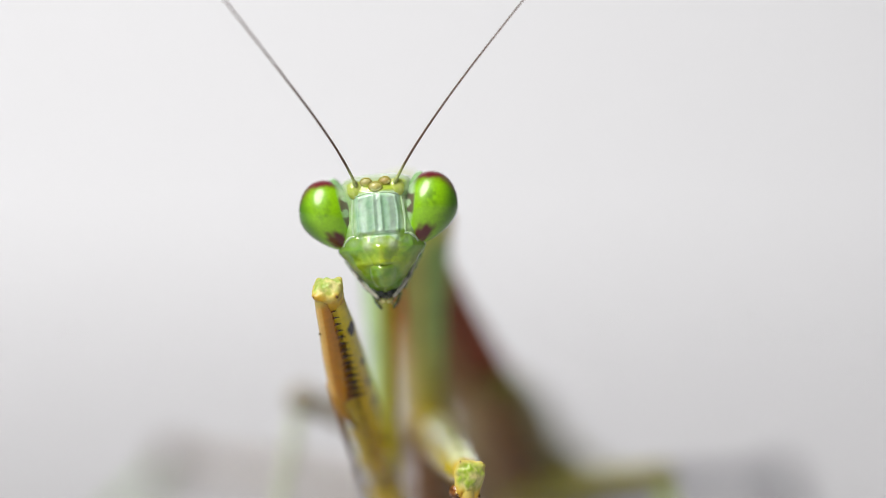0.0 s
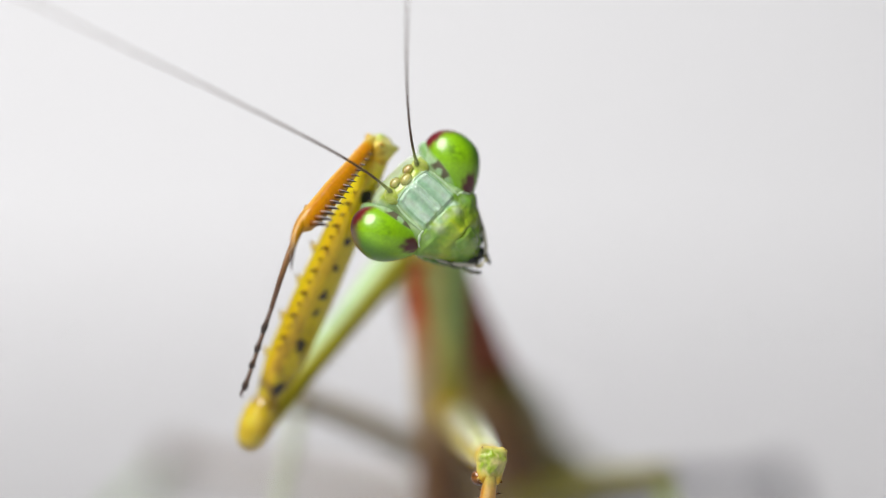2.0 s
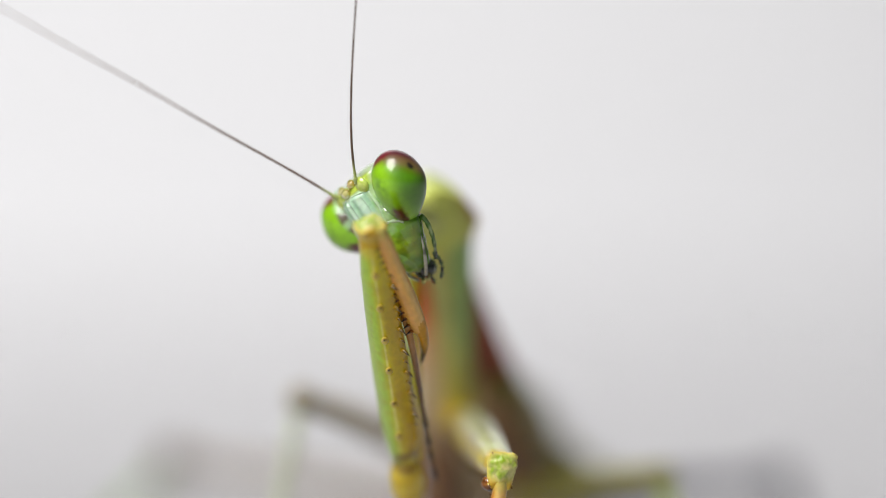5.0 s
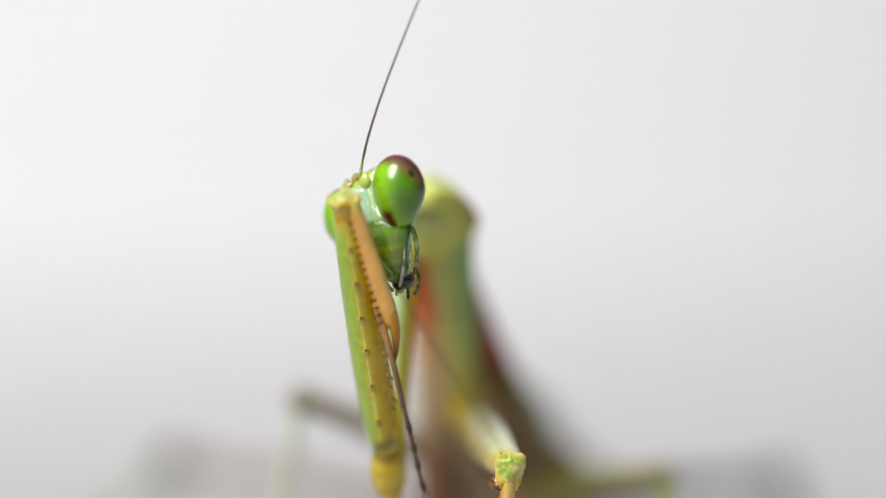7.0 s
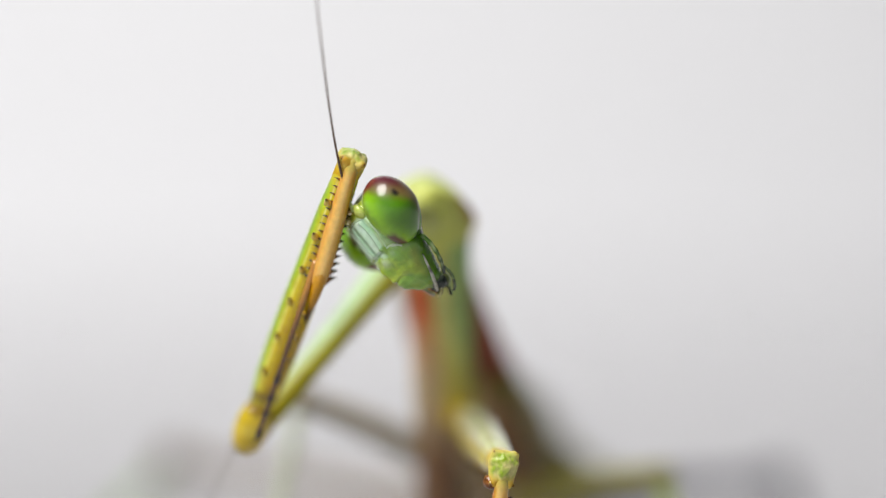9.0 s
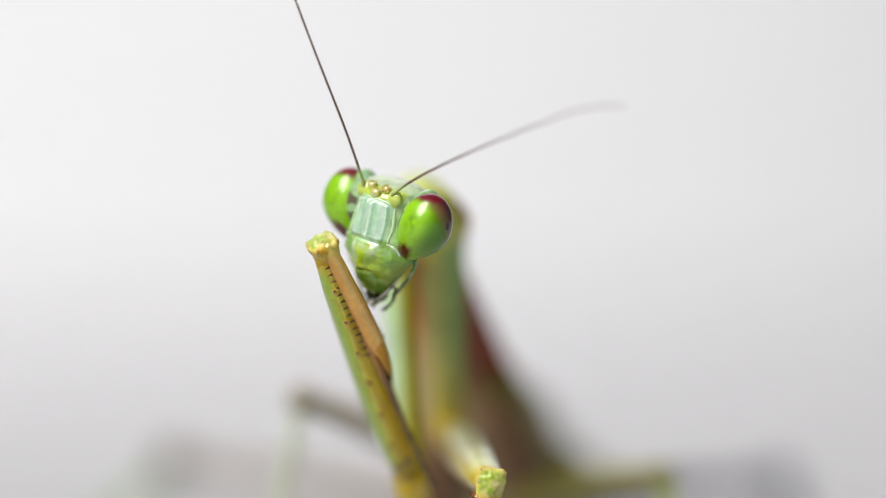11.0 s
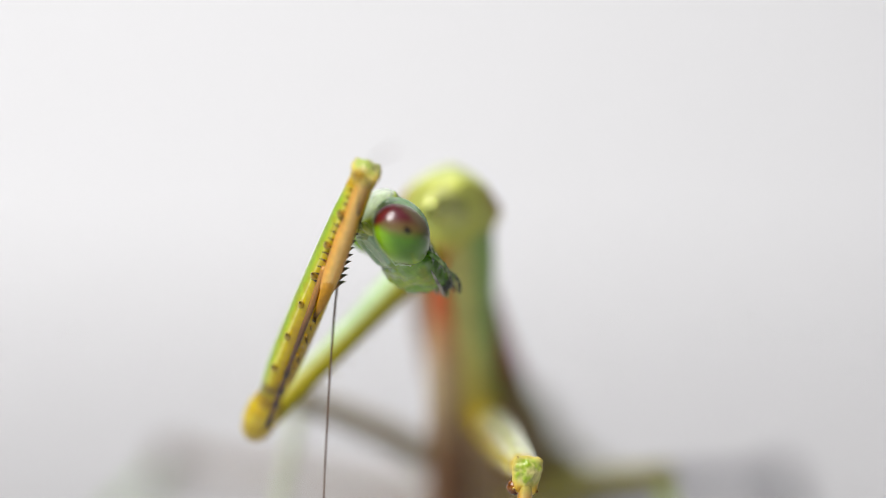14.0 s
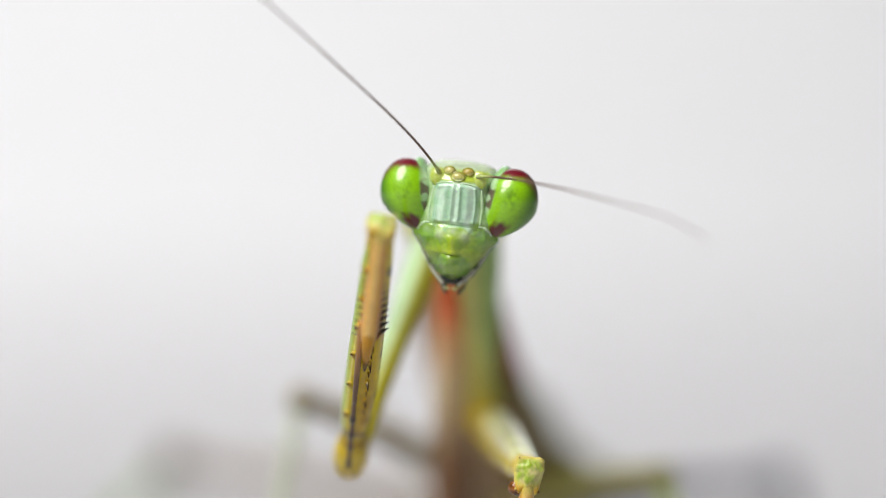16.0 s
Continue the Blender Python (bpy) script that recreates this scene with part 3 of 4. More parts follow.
    for c in corners:
        reach = 1 + (0.36 if spotted else 0.55) * max(0.0, math.cos(c))
        m = mm(math.cos(c) * 0.74 * reach * girth, math.sin(c) * 0.74 * (1.12 if spotted else girth), 16.50, 0, -62, math.degrees(c))
        if point is None:
            point = part("knee_point", spike(0.17, 0.11, rgb(212, 190, 100), rgb(120, 80, 40), 0.1), HORN, knee, "small horny point of the knee")
            point.matrix_basis = m
        else:
            again(point, "knee_point", knee, m)
    if not spotted:
        # the dark socket under the knee where the shin hinges
        ob = part("knee_socket", ball(0.40, 0.46, 0.42, lambda d: mixc(rgb(60, 38, 30), rgb(150, 96, 50), 0.5 + noise.noise(d * 3)), 20, 14), DARK_SKIN, knee, "dark brown hinge under the knee")
        ob.matrix_basis = mm(0.95, -0.35, 15.6)

    # tibia: +x is its toothed edge, which faces the femur
    def tibia_tone(u, w, p):
        side = p.y * inner
        c = mixc(TAN, rgb(204, 138, 48), step(0.02, 0.24, side))
        c = mixc(c, rgb(232, 188, 112), step(-0.15, -0.32, p.x) * step(0.36, 0.2, abs(p.y)))
        # a narrow highlight painted down the back of the shin
        c = mixc(c, rgb(246, 220, 160), 0.7 * math.exp(-((p.y + 0.05) / 0.07) ** 2) * step(-0.2, -0.36, p.x))
        c = mixc(c, rgb(204, 190, 104), step(1.0, 0.2, p.z))
        c = mixc(c, rgb(214, 150, 40), 0.6 * step(0.1, 0.4, p.x))
        return mixc(c, rgb(196, 150, 70), 0.6 * step(5.9, 6.8, p.z))
    tibia = part("fore_tibia", limb([(-0.05, 0.05, 0.05), (0.08, 0.22, 0.24), (0.6, 0.34, 0.36), (1.6, 0.40, 0.40), (4.0, 0.54, 0.46), (5.8, 0.54, 0.43), (6.5, 0.44, 0.37), (6.95, 0.18, 0.18)], tibia_tone, 22, 60, 2.2,
                                    lambda z: (0.05 * math.sin(z * 0.45), 0)), LEG_SKIN, mantis, "tan foreleg shin folded against the thigh")
    pts = [V(-0.10 - 0.20 * math.sin(math.pi * u) + 1.0 * u ** 1.9, 0, 5.5 + 3.6 * u) for u in [i / 12 for i in range(13)]]
    part("hook", tube(pts, [0.36 * (1 - (i / 12) ** 1.4) + 0.015 for i in range(13)], lambda u, w, p: mixc(mixc(TAN, rgb(204, 150, 60), step(0.0, 0.3, u)), rgb(44, 20, 14), step(0.45, 0.9, u)), 12), HORN, tibia, "curved claw with a black tip")
    tooth = None
    for row in (-1, 1):
        for i in range(14):
            z = 1.2 + 0.40 * i
            size = (0.62 + 0.11 * i) if row == inner else (0.62 + 0.03 * i)
            m = mm(0.26 if row == inner else 0.10, row * (0.34 if row == inner else 0.40), z, 0, 24, row * (40 if row == inner else 78), size)
            if tooth is None:
                tooth = part("tooth", spike(0.42, 0.080, rgb(150, 92, 36), rgb(40, 22, 14), -0.35, 0.15), HORN, tibia, "small dark tooth")
                tooth.matrix_basis = m
            else:
                again(tooth, "tooth", tibia, m)

    # tarsus: five slender joints and two claws
    tarsus = part("fore_tarsus", curve(V(0, 0, -0.2), V(0, 0, 5.1), V(-0.10, 0, 0), 16, 0.20, 0.12, lambda u, w, p: mixc(rgb(184, 136, 80), rgb(100, 72, 54), step(0.1, 0.85, u)), 10), LEG_SKIN, mantis, "thin dark foreleg foot")
    z = 5.0
    for k, long in enumerate((1.40, 1.05, 0.85, 1.15)):
        pts = [V(0.03 * k, 0, z + long * u) for u in (0, 0.15, 0.5, 0.8, 1.0)]
        part("foot_joint", tube(pts, [0.10, 0.11, 0.115, 0.17, 0.11], lambda u, w, p: mixc(rgb(100, 74, 60), rgb(40, 28, 26), step(0.3, 0.9, u)), 9), LEG_SKIN, tarsus)
        z += long * 0.96
    for sy in (-1, 1):
        part("claw", curve(V(0.09, 0, z), V(0.15, sy * 0.22, z + 0.42), V(-0.08, sy * 0.05, 0), 6, 0.06, 0.015, rgb(70, 40, 26), 6), HORN, tarsus)
    return coxa, femur, tibia, tarsus


# long hind body, in millimetres; z up from the lens axis
def U(x, y, z):
    return V(x, y, z + LIFT)


PIVOT = U(3.6, 24.0, -9.6)


def along(a, b, table, tone, seg=28, power=2.0, n=40, up=V(0, 0, 1), sag=V(0, 0, 0), dip=V(0, 0, 0)):
    """A body from a to b; table of (u, half side, half height)."""
    bm = bmesh.new()
    tint = start(bm)
    axis = (b - a).normalized()
    side = axis.cross(up).normalized()
    top = side.cross(axis)
    rings = []
    for i in range(n + 1):
        u = i / n
        rs, rt = profile(table, u)
        rings.append((a.lerp(b, u) + sag * (4 * u * (1 - u)) + dip * max(0.0, 1 - u / 0.16) ** 1.6, side, top, rs, rt))
    return loft(bm, tint, rings, lambda u, w, p: tone(u, w), seg, power)


def build_body():
    # the pronotum, drawn about its hind hinge, which is its origin
    a, b = U(-1.0, 5.9, 3.55) - PIVOT, V(-0.6, 1.0, 0)

    def pro_tone(u, w):
        s, h = math.cos(w), math.sin(w)            # side, up
        c = mixc(rgb(216, 222, 126), rgb(212, 222, 144), step(0.1, 0.8, h))
        c = mixc(c, rgb(178, 150, 112), step(0.30, 0.5, u) * step(0.3, -0.2, h))
        c = mixc(c, rgb(204, 84, 60), math.exp(-((s + 0.15) / 0.42) ** 2) * step(0.0, -0.35, h) * step(0.8, 0.35, u) * step(0.12, 0.24, u))
        edge = math.exp(-((h - 0.02) / 0.2) ** 2)
        c = mixc(c, rgb(170, 84, 56), 0.85 * edge * step(0.03, 0.12, u))
        return mixc(c, rgb(150, 80, 60), step(0.28, 0.5, u) * step(0.25, 0.6, s) * 0.95)
    thorax = part("prothorax", along(a, b, [(0, 0.8, 0.5), (0.03, 1.5, 1.1), (0.09, 2.3, 1.95), (0.17, 2.85, 2.35), (0.25, 2.4, 2.0), (0.34, 2.0, 1.5), (0.45, 2.2, 1.4), (0.65, 2.5, 1.6), (0.85, 2.7, 1.9), (1, 2.2, 1.6)], pro_tone, 64, 1.35, 90, V(0, 0, 1), V(-1.0, 0, 0.3), V(0, 0, -0.6)),
                  BODY_SKIN, mantis, "long green and reddish forebody, raised upright")
    def breast_tone(u, w):
        c = mixc(rgb(236, 124, 90), rgb(236, 176, 130), step(0.14, 0.34, u))
        c = mixc(c, rgb(226, 204, 166), step(0.2, 0.5, u))
        return mixc(c, rgb(124, 92, 66), step(0.4, 0.75, u))
    part("breast", along(U(-0.9, 9.9, 0.2) - PIVOT, U(0.1, 19.5, -15.0) - PIVOT, [(0, 0.5, 0.5), (0.15, 0.85, 0.8), (0.5, 1.1, 1.0), (0.9, 1.2, 1.2), (1, 0.8, 0.8)], breast_tone, 24, 2.0, 40, V(0, -1, 0.2)), BODY_SKIN, thorax, "reddish tan underside between the foreleg bases")
    neck = part("neck", curve(U(-0.9, 7.4, 1.6) - PIVOT, U(-2.3, 1.6, 1.5) - PIVOT, V(0, 0, 0.1), 14, 1.25, 0.45, lambda u, w, p: mixc(rgb(206, 214, 122), rgb(222, 222, 150), 0.4 + 0.15 * math.sin(u * 14)), 20), BODY_SKIN, thorax, "soft pale green neck")

    def mid_tone(u, w):
        s, h = math.cos(w), math.sin(w)
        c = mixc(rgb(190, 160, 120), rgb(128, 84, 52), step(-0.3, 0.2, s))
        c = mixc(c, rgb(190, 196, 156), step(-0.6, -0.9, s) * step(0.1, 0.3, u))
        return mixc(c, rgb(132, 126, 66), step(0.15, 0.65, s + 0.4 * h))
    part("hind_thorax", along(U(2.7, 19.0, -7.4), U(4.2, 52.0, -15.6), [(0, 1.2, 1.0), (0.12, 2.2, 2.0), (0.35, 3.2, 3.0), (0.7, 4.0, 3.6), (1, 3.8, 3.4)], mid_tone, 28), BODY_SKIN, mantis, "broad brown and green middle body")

    def belly_tone(u, w):
        s, h = math.cos(w), math.sin(w)
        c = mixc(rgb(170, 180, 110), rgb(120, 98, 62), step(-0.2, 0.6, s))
        return mixc(c, rgb(90, 86, 46), 0.5 * step(0.75, 1.0, math.sin(u * 44)))
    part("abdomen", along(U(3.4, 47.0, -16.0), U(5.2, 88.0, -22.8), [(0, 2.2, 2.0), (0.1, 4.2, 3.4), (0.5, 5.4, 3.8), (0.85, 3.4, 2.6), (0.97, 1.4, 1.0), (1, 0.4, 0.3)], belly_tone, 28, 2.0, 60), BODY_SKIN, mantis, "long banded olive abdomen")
    for sx in (-1, 1):
        def wing_tone(u, w, sx=sx):
            c = mixc(rgb(156, 110, 72), rgb(158, 164, 92), step(0.04, 0.40, u + (0.25 if sx > 0 else 0.0)))
            return mixc(c, rgb(110, 96, 60), 0.35 * step(0.5, 0.9, math.sin(w * 9)))
        part("forewing", along(U(4.1 + sx * 2.1, 30.0, -10.7), U(7.4 + sx * 3.2, 94.0, -20.2), [(0, 1.2, 0.25), (0.1, 2.5, 0.35), (0.5, 3.0, 0.32), (0.85, 2.2, 0.25), (1, 0.4, 0.1)], wing_tone, 24, 2.0, 50, V(0.35 * sx, 0, 1)),
             BODY_SKIN, mantis, "folded brownish green wing cover")
    return thorax


def build_walking_leg(kind, hip, knee, ankle, toe, tone_a, tone_b, slim=1.0):
    """Thigh, shin and foot; the foot lies on the tabletop."""
    stout = 1.7 if kind == "hind" else 1.1
    part(kind + "_femur", curve(hip, knee, V(0, 0, 0.5), 18, 1.0, 0.55, tone_a, 14), LEG_SKIN, mantis, "olive brown walking leg thigh")
    ob = part(kind + "_knee", ball(0.72 * stout, 0.72 * stout, 0.72 * stout, mixc(tone_a, BLACK, 0.3), 14, 10), LEG_SKIN, mantis)
    ob.matrix_basis = mm(knee.x, knee.y, knee.z)
    part(kind + "_tibia", curve(knee, ankle, V(0, 0, 0.3), 18, 0.5 * slim, 0.32 * slim, tone_b, 12), LEG_SKIN, mantis, "pale green walking leg shin")
    part(kind + "_tarsus", curve(ankle, toe, V(0, 0, 0.4), 12, 0.28, 0.2, mixc(tone_b, BROWN, 0.4), 10), LEG_SKIN, mantis, "thin foot resting on the surface")


thorax = build_body()
head = build_head()
antennae = [build_antenna(head, s) for s in (-1, 1)]
groom = build_foreleg(1, GREEN, MINT, OLIVE, 12.9, 0.78)
rest = build_foreleg(-1, rgb(214, 218, 172), rgb(168, 198, 126), rgb(208, 206, 134), 11.4, 1.22, False)
build_walking_leg("middle", U(1.5, 24, -13.0), U(-7.5, 16, -7.9), V(-11.2, 13, 0.4), V(-14.0, 9, 0.22), rgb(146, 134, 104), rgb(190, 196, 176), 0.75)
build_walking_leg("hind", U(2.0, 34, -15.5), U(-15.7, 40, -12.6), V(-31.0, 46, 0.4), V(-36, 47, 0.22), rgb(104, 84, 56), rgb(150, 172, 124))
build_walking_leg("middle", U(4.0, 27, -14.5), U(11.7, 18, -12.1), V(14.5, 15, 0.4), V(17.5, 11, 0.22), rgb(140, 134, 62), rgb(172, 184, 120))
build_walking_leg("hind", U(5.0, 35, -15.5), U(19.8, 42, -13.8), V(27.0, 48, 0.4), V(32, 49, 0.22), rgb(84, 80, 88), rgb(120, 124, 130))

# ---- the movement ----
HEAD, LEG, ANT, KNEE = [], [], [], []
COXA_L, COXA_R = V(-2.085, 9.0, -0.405), V(0.15, 9.5, 0.6)


def head_at(t, place, turn):
    HEAD.append((t, place, turn))


def leg_at(t, sway, hip, knee, hook, foot):
    LEG.append((t, sway, hip, knee, hook, foot))


def antennae_at(t, one, two):
    ANT.append((t, one, two))


def rest_knee_at(t, knee):
    KNEE.append((t, knee))


def glide(rows, t):
    """Smooth values between rows of (t, numbers)."""
    i = max(0, min(len(rows) - 2, sum(r[0] <= t for r in rows) - 1))
    (ta, a), (tb, b) = rows[i], rows[i + 1]
    (tz, z), (tc, c) = rows[max(0, i - 1)], rows[min(len(rows) - 1, i + 2)]
    u = min(1.0, max(0.0, (t - ta) / (tb - ta)))
    out = []
    for k in range(len(a)):
        def slope(t0, v0, t1, v1, t2, v2):
            if t1 <= t0 or t2 <= t1:
                return 0.0
            l, r = (v1 - v0) / (t1 - t0), (v2 - v1) / (t2 - t1)
            return 0.0 if l * r <= 0 else 2 * l * r / (l + r)
        ma, mb = slope(tz, z[k], ta, a[k], tb, b[k]) * (tb - ta), slope(ta, a[k], tb, b[k], tc, c[k]) * (tb - ta)
        out.append((2 * u ** 3 - 3 * u * u + 1) * a[k] + (u ** 3 - 2 * u * u + u) * ma + (3 * u * u - 2 * u ** 3) * b[k] + (u ** 3 - u * u) * mb)
    return out


def framed(origin, z, x):
    """The pose at origin (millimetres, lens axis) whose z axis is z, with x as near to x as may be."""
    z = z.normalized()
    x = (x - z * x.dot(z)).normalized()
    y = z.cross(x)
    m = Matrix((x, y, z)).transposed().to_4x4()
    m.translation = V(origin.x, origin.y, origin.z + LIFT) * MM
    return m


def swayed(p, angle):
    turn = Matrix.Rotation(radians(angle), 4, "Z")
    hinge = V(3.6, 24.0, -9.6)
    return hinge + turn @ (p - hinge)


def motions():
    # millimetres from the lens axis; degrees
    head_at(0, (-3.15, 0.04, 1.89), (-3, -5, -2))
    head_at(0.5, (-3.20, 0.00, 1.88), (-3, -6, 0))
    head_at(1, (-3.20, -0.02, 1.87), (-3, -6, 0))
    head_at(1.5, (-2.67, -0.04, 2.10), (-4, -5, -3))
    head_at(1.7, (-1.91, -0.27, 2.61), (-2, -7, -18))
    head_at(1.8, (-1.21, -0.34, 2.73), (5, -8, -26))
    head_at(1.9, (-0.77, -0.08, 2.72), (18, -28, -39))
    head_at(2, (-1.26, 0.28, 2.46), (-11, -45, 18))
    head_at(2.2, (-1.08, 0.10, 2.70), (-22, -44, 26))
    head_at(2.5, (-1.91, -0.03, 2.42), (-9, -57, 7))
    head_at(2.7, (-2.23, -0.14, 2.22), (32, -47, -47))
    head_at(3, (-2.08, 0.02, 2.08), (20, -34, -69))
    head_at(3.5, (-2.84, -0.20, 2.38), (19, -28, -70))
    head_at(4, (-2.90, -0.09, 2.40), (16, -36, -67))
    head_at(4.2, (-3.18, 0.30, 2.74), (20, -27, -52))
    head_at(6.3, (-3.08, -0.23, 1.33), (26, -16, -76))
    head_at(6.5, (-2.80, -0.08, 1.39), (20, -15, -76))
    head_at(6.8, (-3.31, 0.07, 1.73), (16, -17, -64))
    head_at(7, (-3.16, -0.27, 2.17), (6, -17, -60))
    head_at(7.2, (-2.37, -0.45, 3.24), (-8, 0, -25))
    head_at(7.3, (-2.11, -0.17, 2.93), (-11, 8, -26))
    head_at(7.5, (-1.65, 0.29, 2.55), (-8, 21, -9))
    head_at(8, (-1.77, 0.36, 2.40), (-10, 28, -7))
    head_at(8.2, (-1.72, -0.30, 2.74), (-12, 6, -19))
    head_at(8.3, (-1.22, 0.08, 2.56), (2, -22, -23))
    head_at(8.5, (-1.79, 0.35, 1.97), (-17, -56, 17))
    head_at(8.7, (-2.00, -0.06, 1.51), (36, -50, -54))
    head_at(9, (-2.92, 0.14, 1.28), (35, -19, -75))
    head_at(9.2, (-3.11, 0.07, 1.05), (36, -15, -74))
    head_at(11.3, (-2.32, 0.10, 1.73), (-12, 23, -30))
    head_at(11.5, (-2.14, 0.23, 1.70), (-29, 26, -21))
    head_at(11.6, (-2.16, -0.18, 2.12), (-19, 19, -22))
    head_at(11.7, (-1.93, -0.10, 2.52), (-11, 12, -13))
    head_at(11.8, (-1.51, -0.00, 2.49), (-9, -8, 7))
    head_at(11.9, (-1.71, -0.03, 1.92), (-19, -42, 17))
    head_at(12, (-1.98, 0.56, 1.77), (-13, -56, 14))
    head_at(12.2, (-1.99, -0.13, 1.63), (48, -36, -58))
    head_at(12.3, (-2.48, -0.08, 1.08), (54, -23, -64))
    head_at(12.5, (-2.50, 0.10, 1.28), (37, -2, -74))
    head_at(13, (-2.56, 0.03, 1.15), (33, 2, -73))
    head_at(13.5, (-2.53, 0.03, 1.47), (33, 3, -75))
    head_at(14, (-2.62, -0.22, 1.07), (42, 5, -71))
    head_at(14.5, (-2.52, -0.32, 1.14), (41, 8, -72))
    head_at(15, (-2.48, -0.28, 1.15), (41, 9, -70))
    head_at(15.1, (-2.48, -0.20, 1.62), (35, 5, -68))
    head_at(15.2, (-2.66, -0.11, 2.10), (25, 3, -72))
    head_at(15.3, (-2.51, -0.07, 2.56), (14, 3, -61))
    head_at(15.4, (-1.90, -0.17, 3.03), (7, 4, -51))
    head_at(15.5, (-1.36, 0.15, 2.91), (5, 9, -41))
    head_at(15.6, (-1.42, -0.47, 2.86), (-5, 2, -37))
    head_at(15.7, (-0.84, -0.40, 2.97), (-3, 3, -26))
    head_at(15.8, (-0.08, -0.47, 2.77), (1, 8, -17))
    head_at(16, (0.81, 0.16, 2.53), (4, 6, -7))
    leg_at(0, -5.0, (-2.7, 10.1, -13.1), (-5.7, -1.8, -1.6), (-4.7, 3.2, -9.4), (-3.0, 7.8, -12.4))
    leg_at(0.5, -4.9, (-2.7, 10.1, -13.1), (-5.7, -1.8, -1.6), (-4.7, 3.2, -9.4), (-3.0, 7.9, -12.4))
    leg_at(1, -4.9, (-2.7, 10.1, -13.1), (-5.7, -1.8, -1.6), (-4.7, 3.2, -9.4), (-3.0, 7.9, -12.4))
    leg_at(1.5, -3.7, (-2.9, 9.7, -13.0), (-5.3, -1.8, -0.9), (-4.4, 2.9, -9.0), (-3.0, 7.4, -12.2))
    leg_at(1.6, -3.1, (-4.2, 9.3, -13.0), (-5.6, -1.8, -0.4), (-4.9, 3.4, -8.2), (-4.0, 7.3, -12.1))
    leg_at(1.7, -2.6, (-4.9, 6.5, -12.5), (-6.4, -2.4, 1.7), (-5.3, 2.2, -6.4), (-5.1, 4.8, -11.4))
    leg_at(1.8, -2.0, (-6.6, 4.6, -11.6), (-6.2, -0.7, 4.3), (-6.8, 3.9, -3.8), (-7.5, 5.6, -9.2))
    leg_at(1.9, -1.5, (-8.6, 3.6, -10.1), (-3.6, 0.8, 5.6), (-8.1, -4.9, -0.3), (-9.4, -4.0, -6.3))
    leg_at(2, -0.9, (-9.8, 3.9, -9.7), (-2.9, 1.1, 5.4), (-8.0, -4.1, -0.5), (-9.8, -3.3, -7.0))
    leg_at(2.2, -0.7, (-9.2, 4.3, -10.1), (-3.4, 0.6, 5.2), (-6.1, -5.1, -1.8), (-8.5, -4.1, -7.8))
    leg_at(2.5, -0.3, (-7.05, 5.2, -11.6), (-5.2, -1.5, 3.7), (-5.7, 1.9, -5.0), (-6.8, 6.2, -8.7))
    leg_at(2.7, -0.2, (-5.4, 5.0, -12.0), (-5.6, -2.9, 2.9), (-4.3, 0.9, -5.6), (-4.1, 4.1, -10.2))
    leg_at(3, -0.0, (-1.95, 3.9, -12.5), (-5.9, -3.4, 2.3), (-1.7, -1.0, -5.7), (0.4, -1.4, -11.3))
    leg_at(3.5, -0.7, (-0.7, 3.6, -12.2), (-5.2, -3.9, 2.1), (-0.1, -1.1, -5.2), (1.4, -0.7, -10.7))
    leg_at(4, -0.3, (-0.25, 4.3, -12.5), (-3.3, -4.1, 1.7), (0.5, 0.1, -5.8), (0.3, 3.5, -10.4))
    leg_at(4.2, -0.3, (-0.15, 4.9, -12.4), (-2.9, -4.9, 0.9), (0.6, 0.4, -6.0), (0.5, 3.8, -10.6))
    leg_at(6.3, -0.0, (-4.8, 4.1, -12.1), (-5.8, -3.4, 3.0), (-3.6, 0.7, -5.1), (-3.5, -0.2, -11.3))
    leg_at(6.5, -0.0, (-3.75, 3.6, -12.2), (-6.1, -3.2, 3.1), (-3.2, -0.3, -5.3), (-1.8, -0.9, -11.1))
    leg_at(6.8, -0.0, (-2.85, 3.1, -12.0), (-6.1, -3.7, 3.2), (-2.6, -2.5, -5.5), (-0.4, -0.6, -10.3))
    leg_at(7, -0.0, (-2.6, 3.6, -12.4), (-4.8, -3.8, 2.6), (-1.8, -1.5, -5.9), (-0.9, -1.5, -11.6))
    leg_at(7.2, -0.6, (-3.5, 8.0, -12.7), (-5.2, -4.1, -1.1), (-4.0, 0.5, -9.2), (-3.2, 5.7, -11.7))
    leg_at(7.3, -0.8, (-3.4, 7.3, -12.5), (-5.3, -4.1, -0.3), (-3.9, 0.1, -8.6), (-2.7, 4.8, -11.6))
    leg_at(7.5, -1.4, (-1.4, 5.5, -12.6), (-5.3, -3.1, 1.3), (-2.0, 0.3, -6.8), (-0.4, 2.2, -11.8))
    leg_at(8, -2.1, (-0.4, 7.0, -12.8), (-5.9, -2.1, 0.3), (-1.7, 1.7, -7.1), (-0.7, 5.6, -11.1))
    leg_at(8.2, -1.6, (-3.1, 7.2, -12.6), (-7.3, -1.1, 1.4), (-5.2, 3.7, -6.3), (-3.8, 7.4, -10.3))
    leg_at(8.3, -1.4, (-6.2, 5.5, -11.9), (-6.9, -0.4, 3.8), (-7.0, 4.9, -3.9), (-7.4, 7.4, -8.9))
    leg_at(8.4, -1.1, (-9.1, 4.6, -10.4), (-4.9, 0.4, 5.3), (-7.7, -6.0, -0.9), (-9.6, -4.9, -7.0))
    leg_at(8.5, -0.9, (-10.6, 5.0, -9.7), (-3.1, 1.1, 4.9), (-8.2, -4.5, -0.7), (-10.5, -3.6, -7.4))
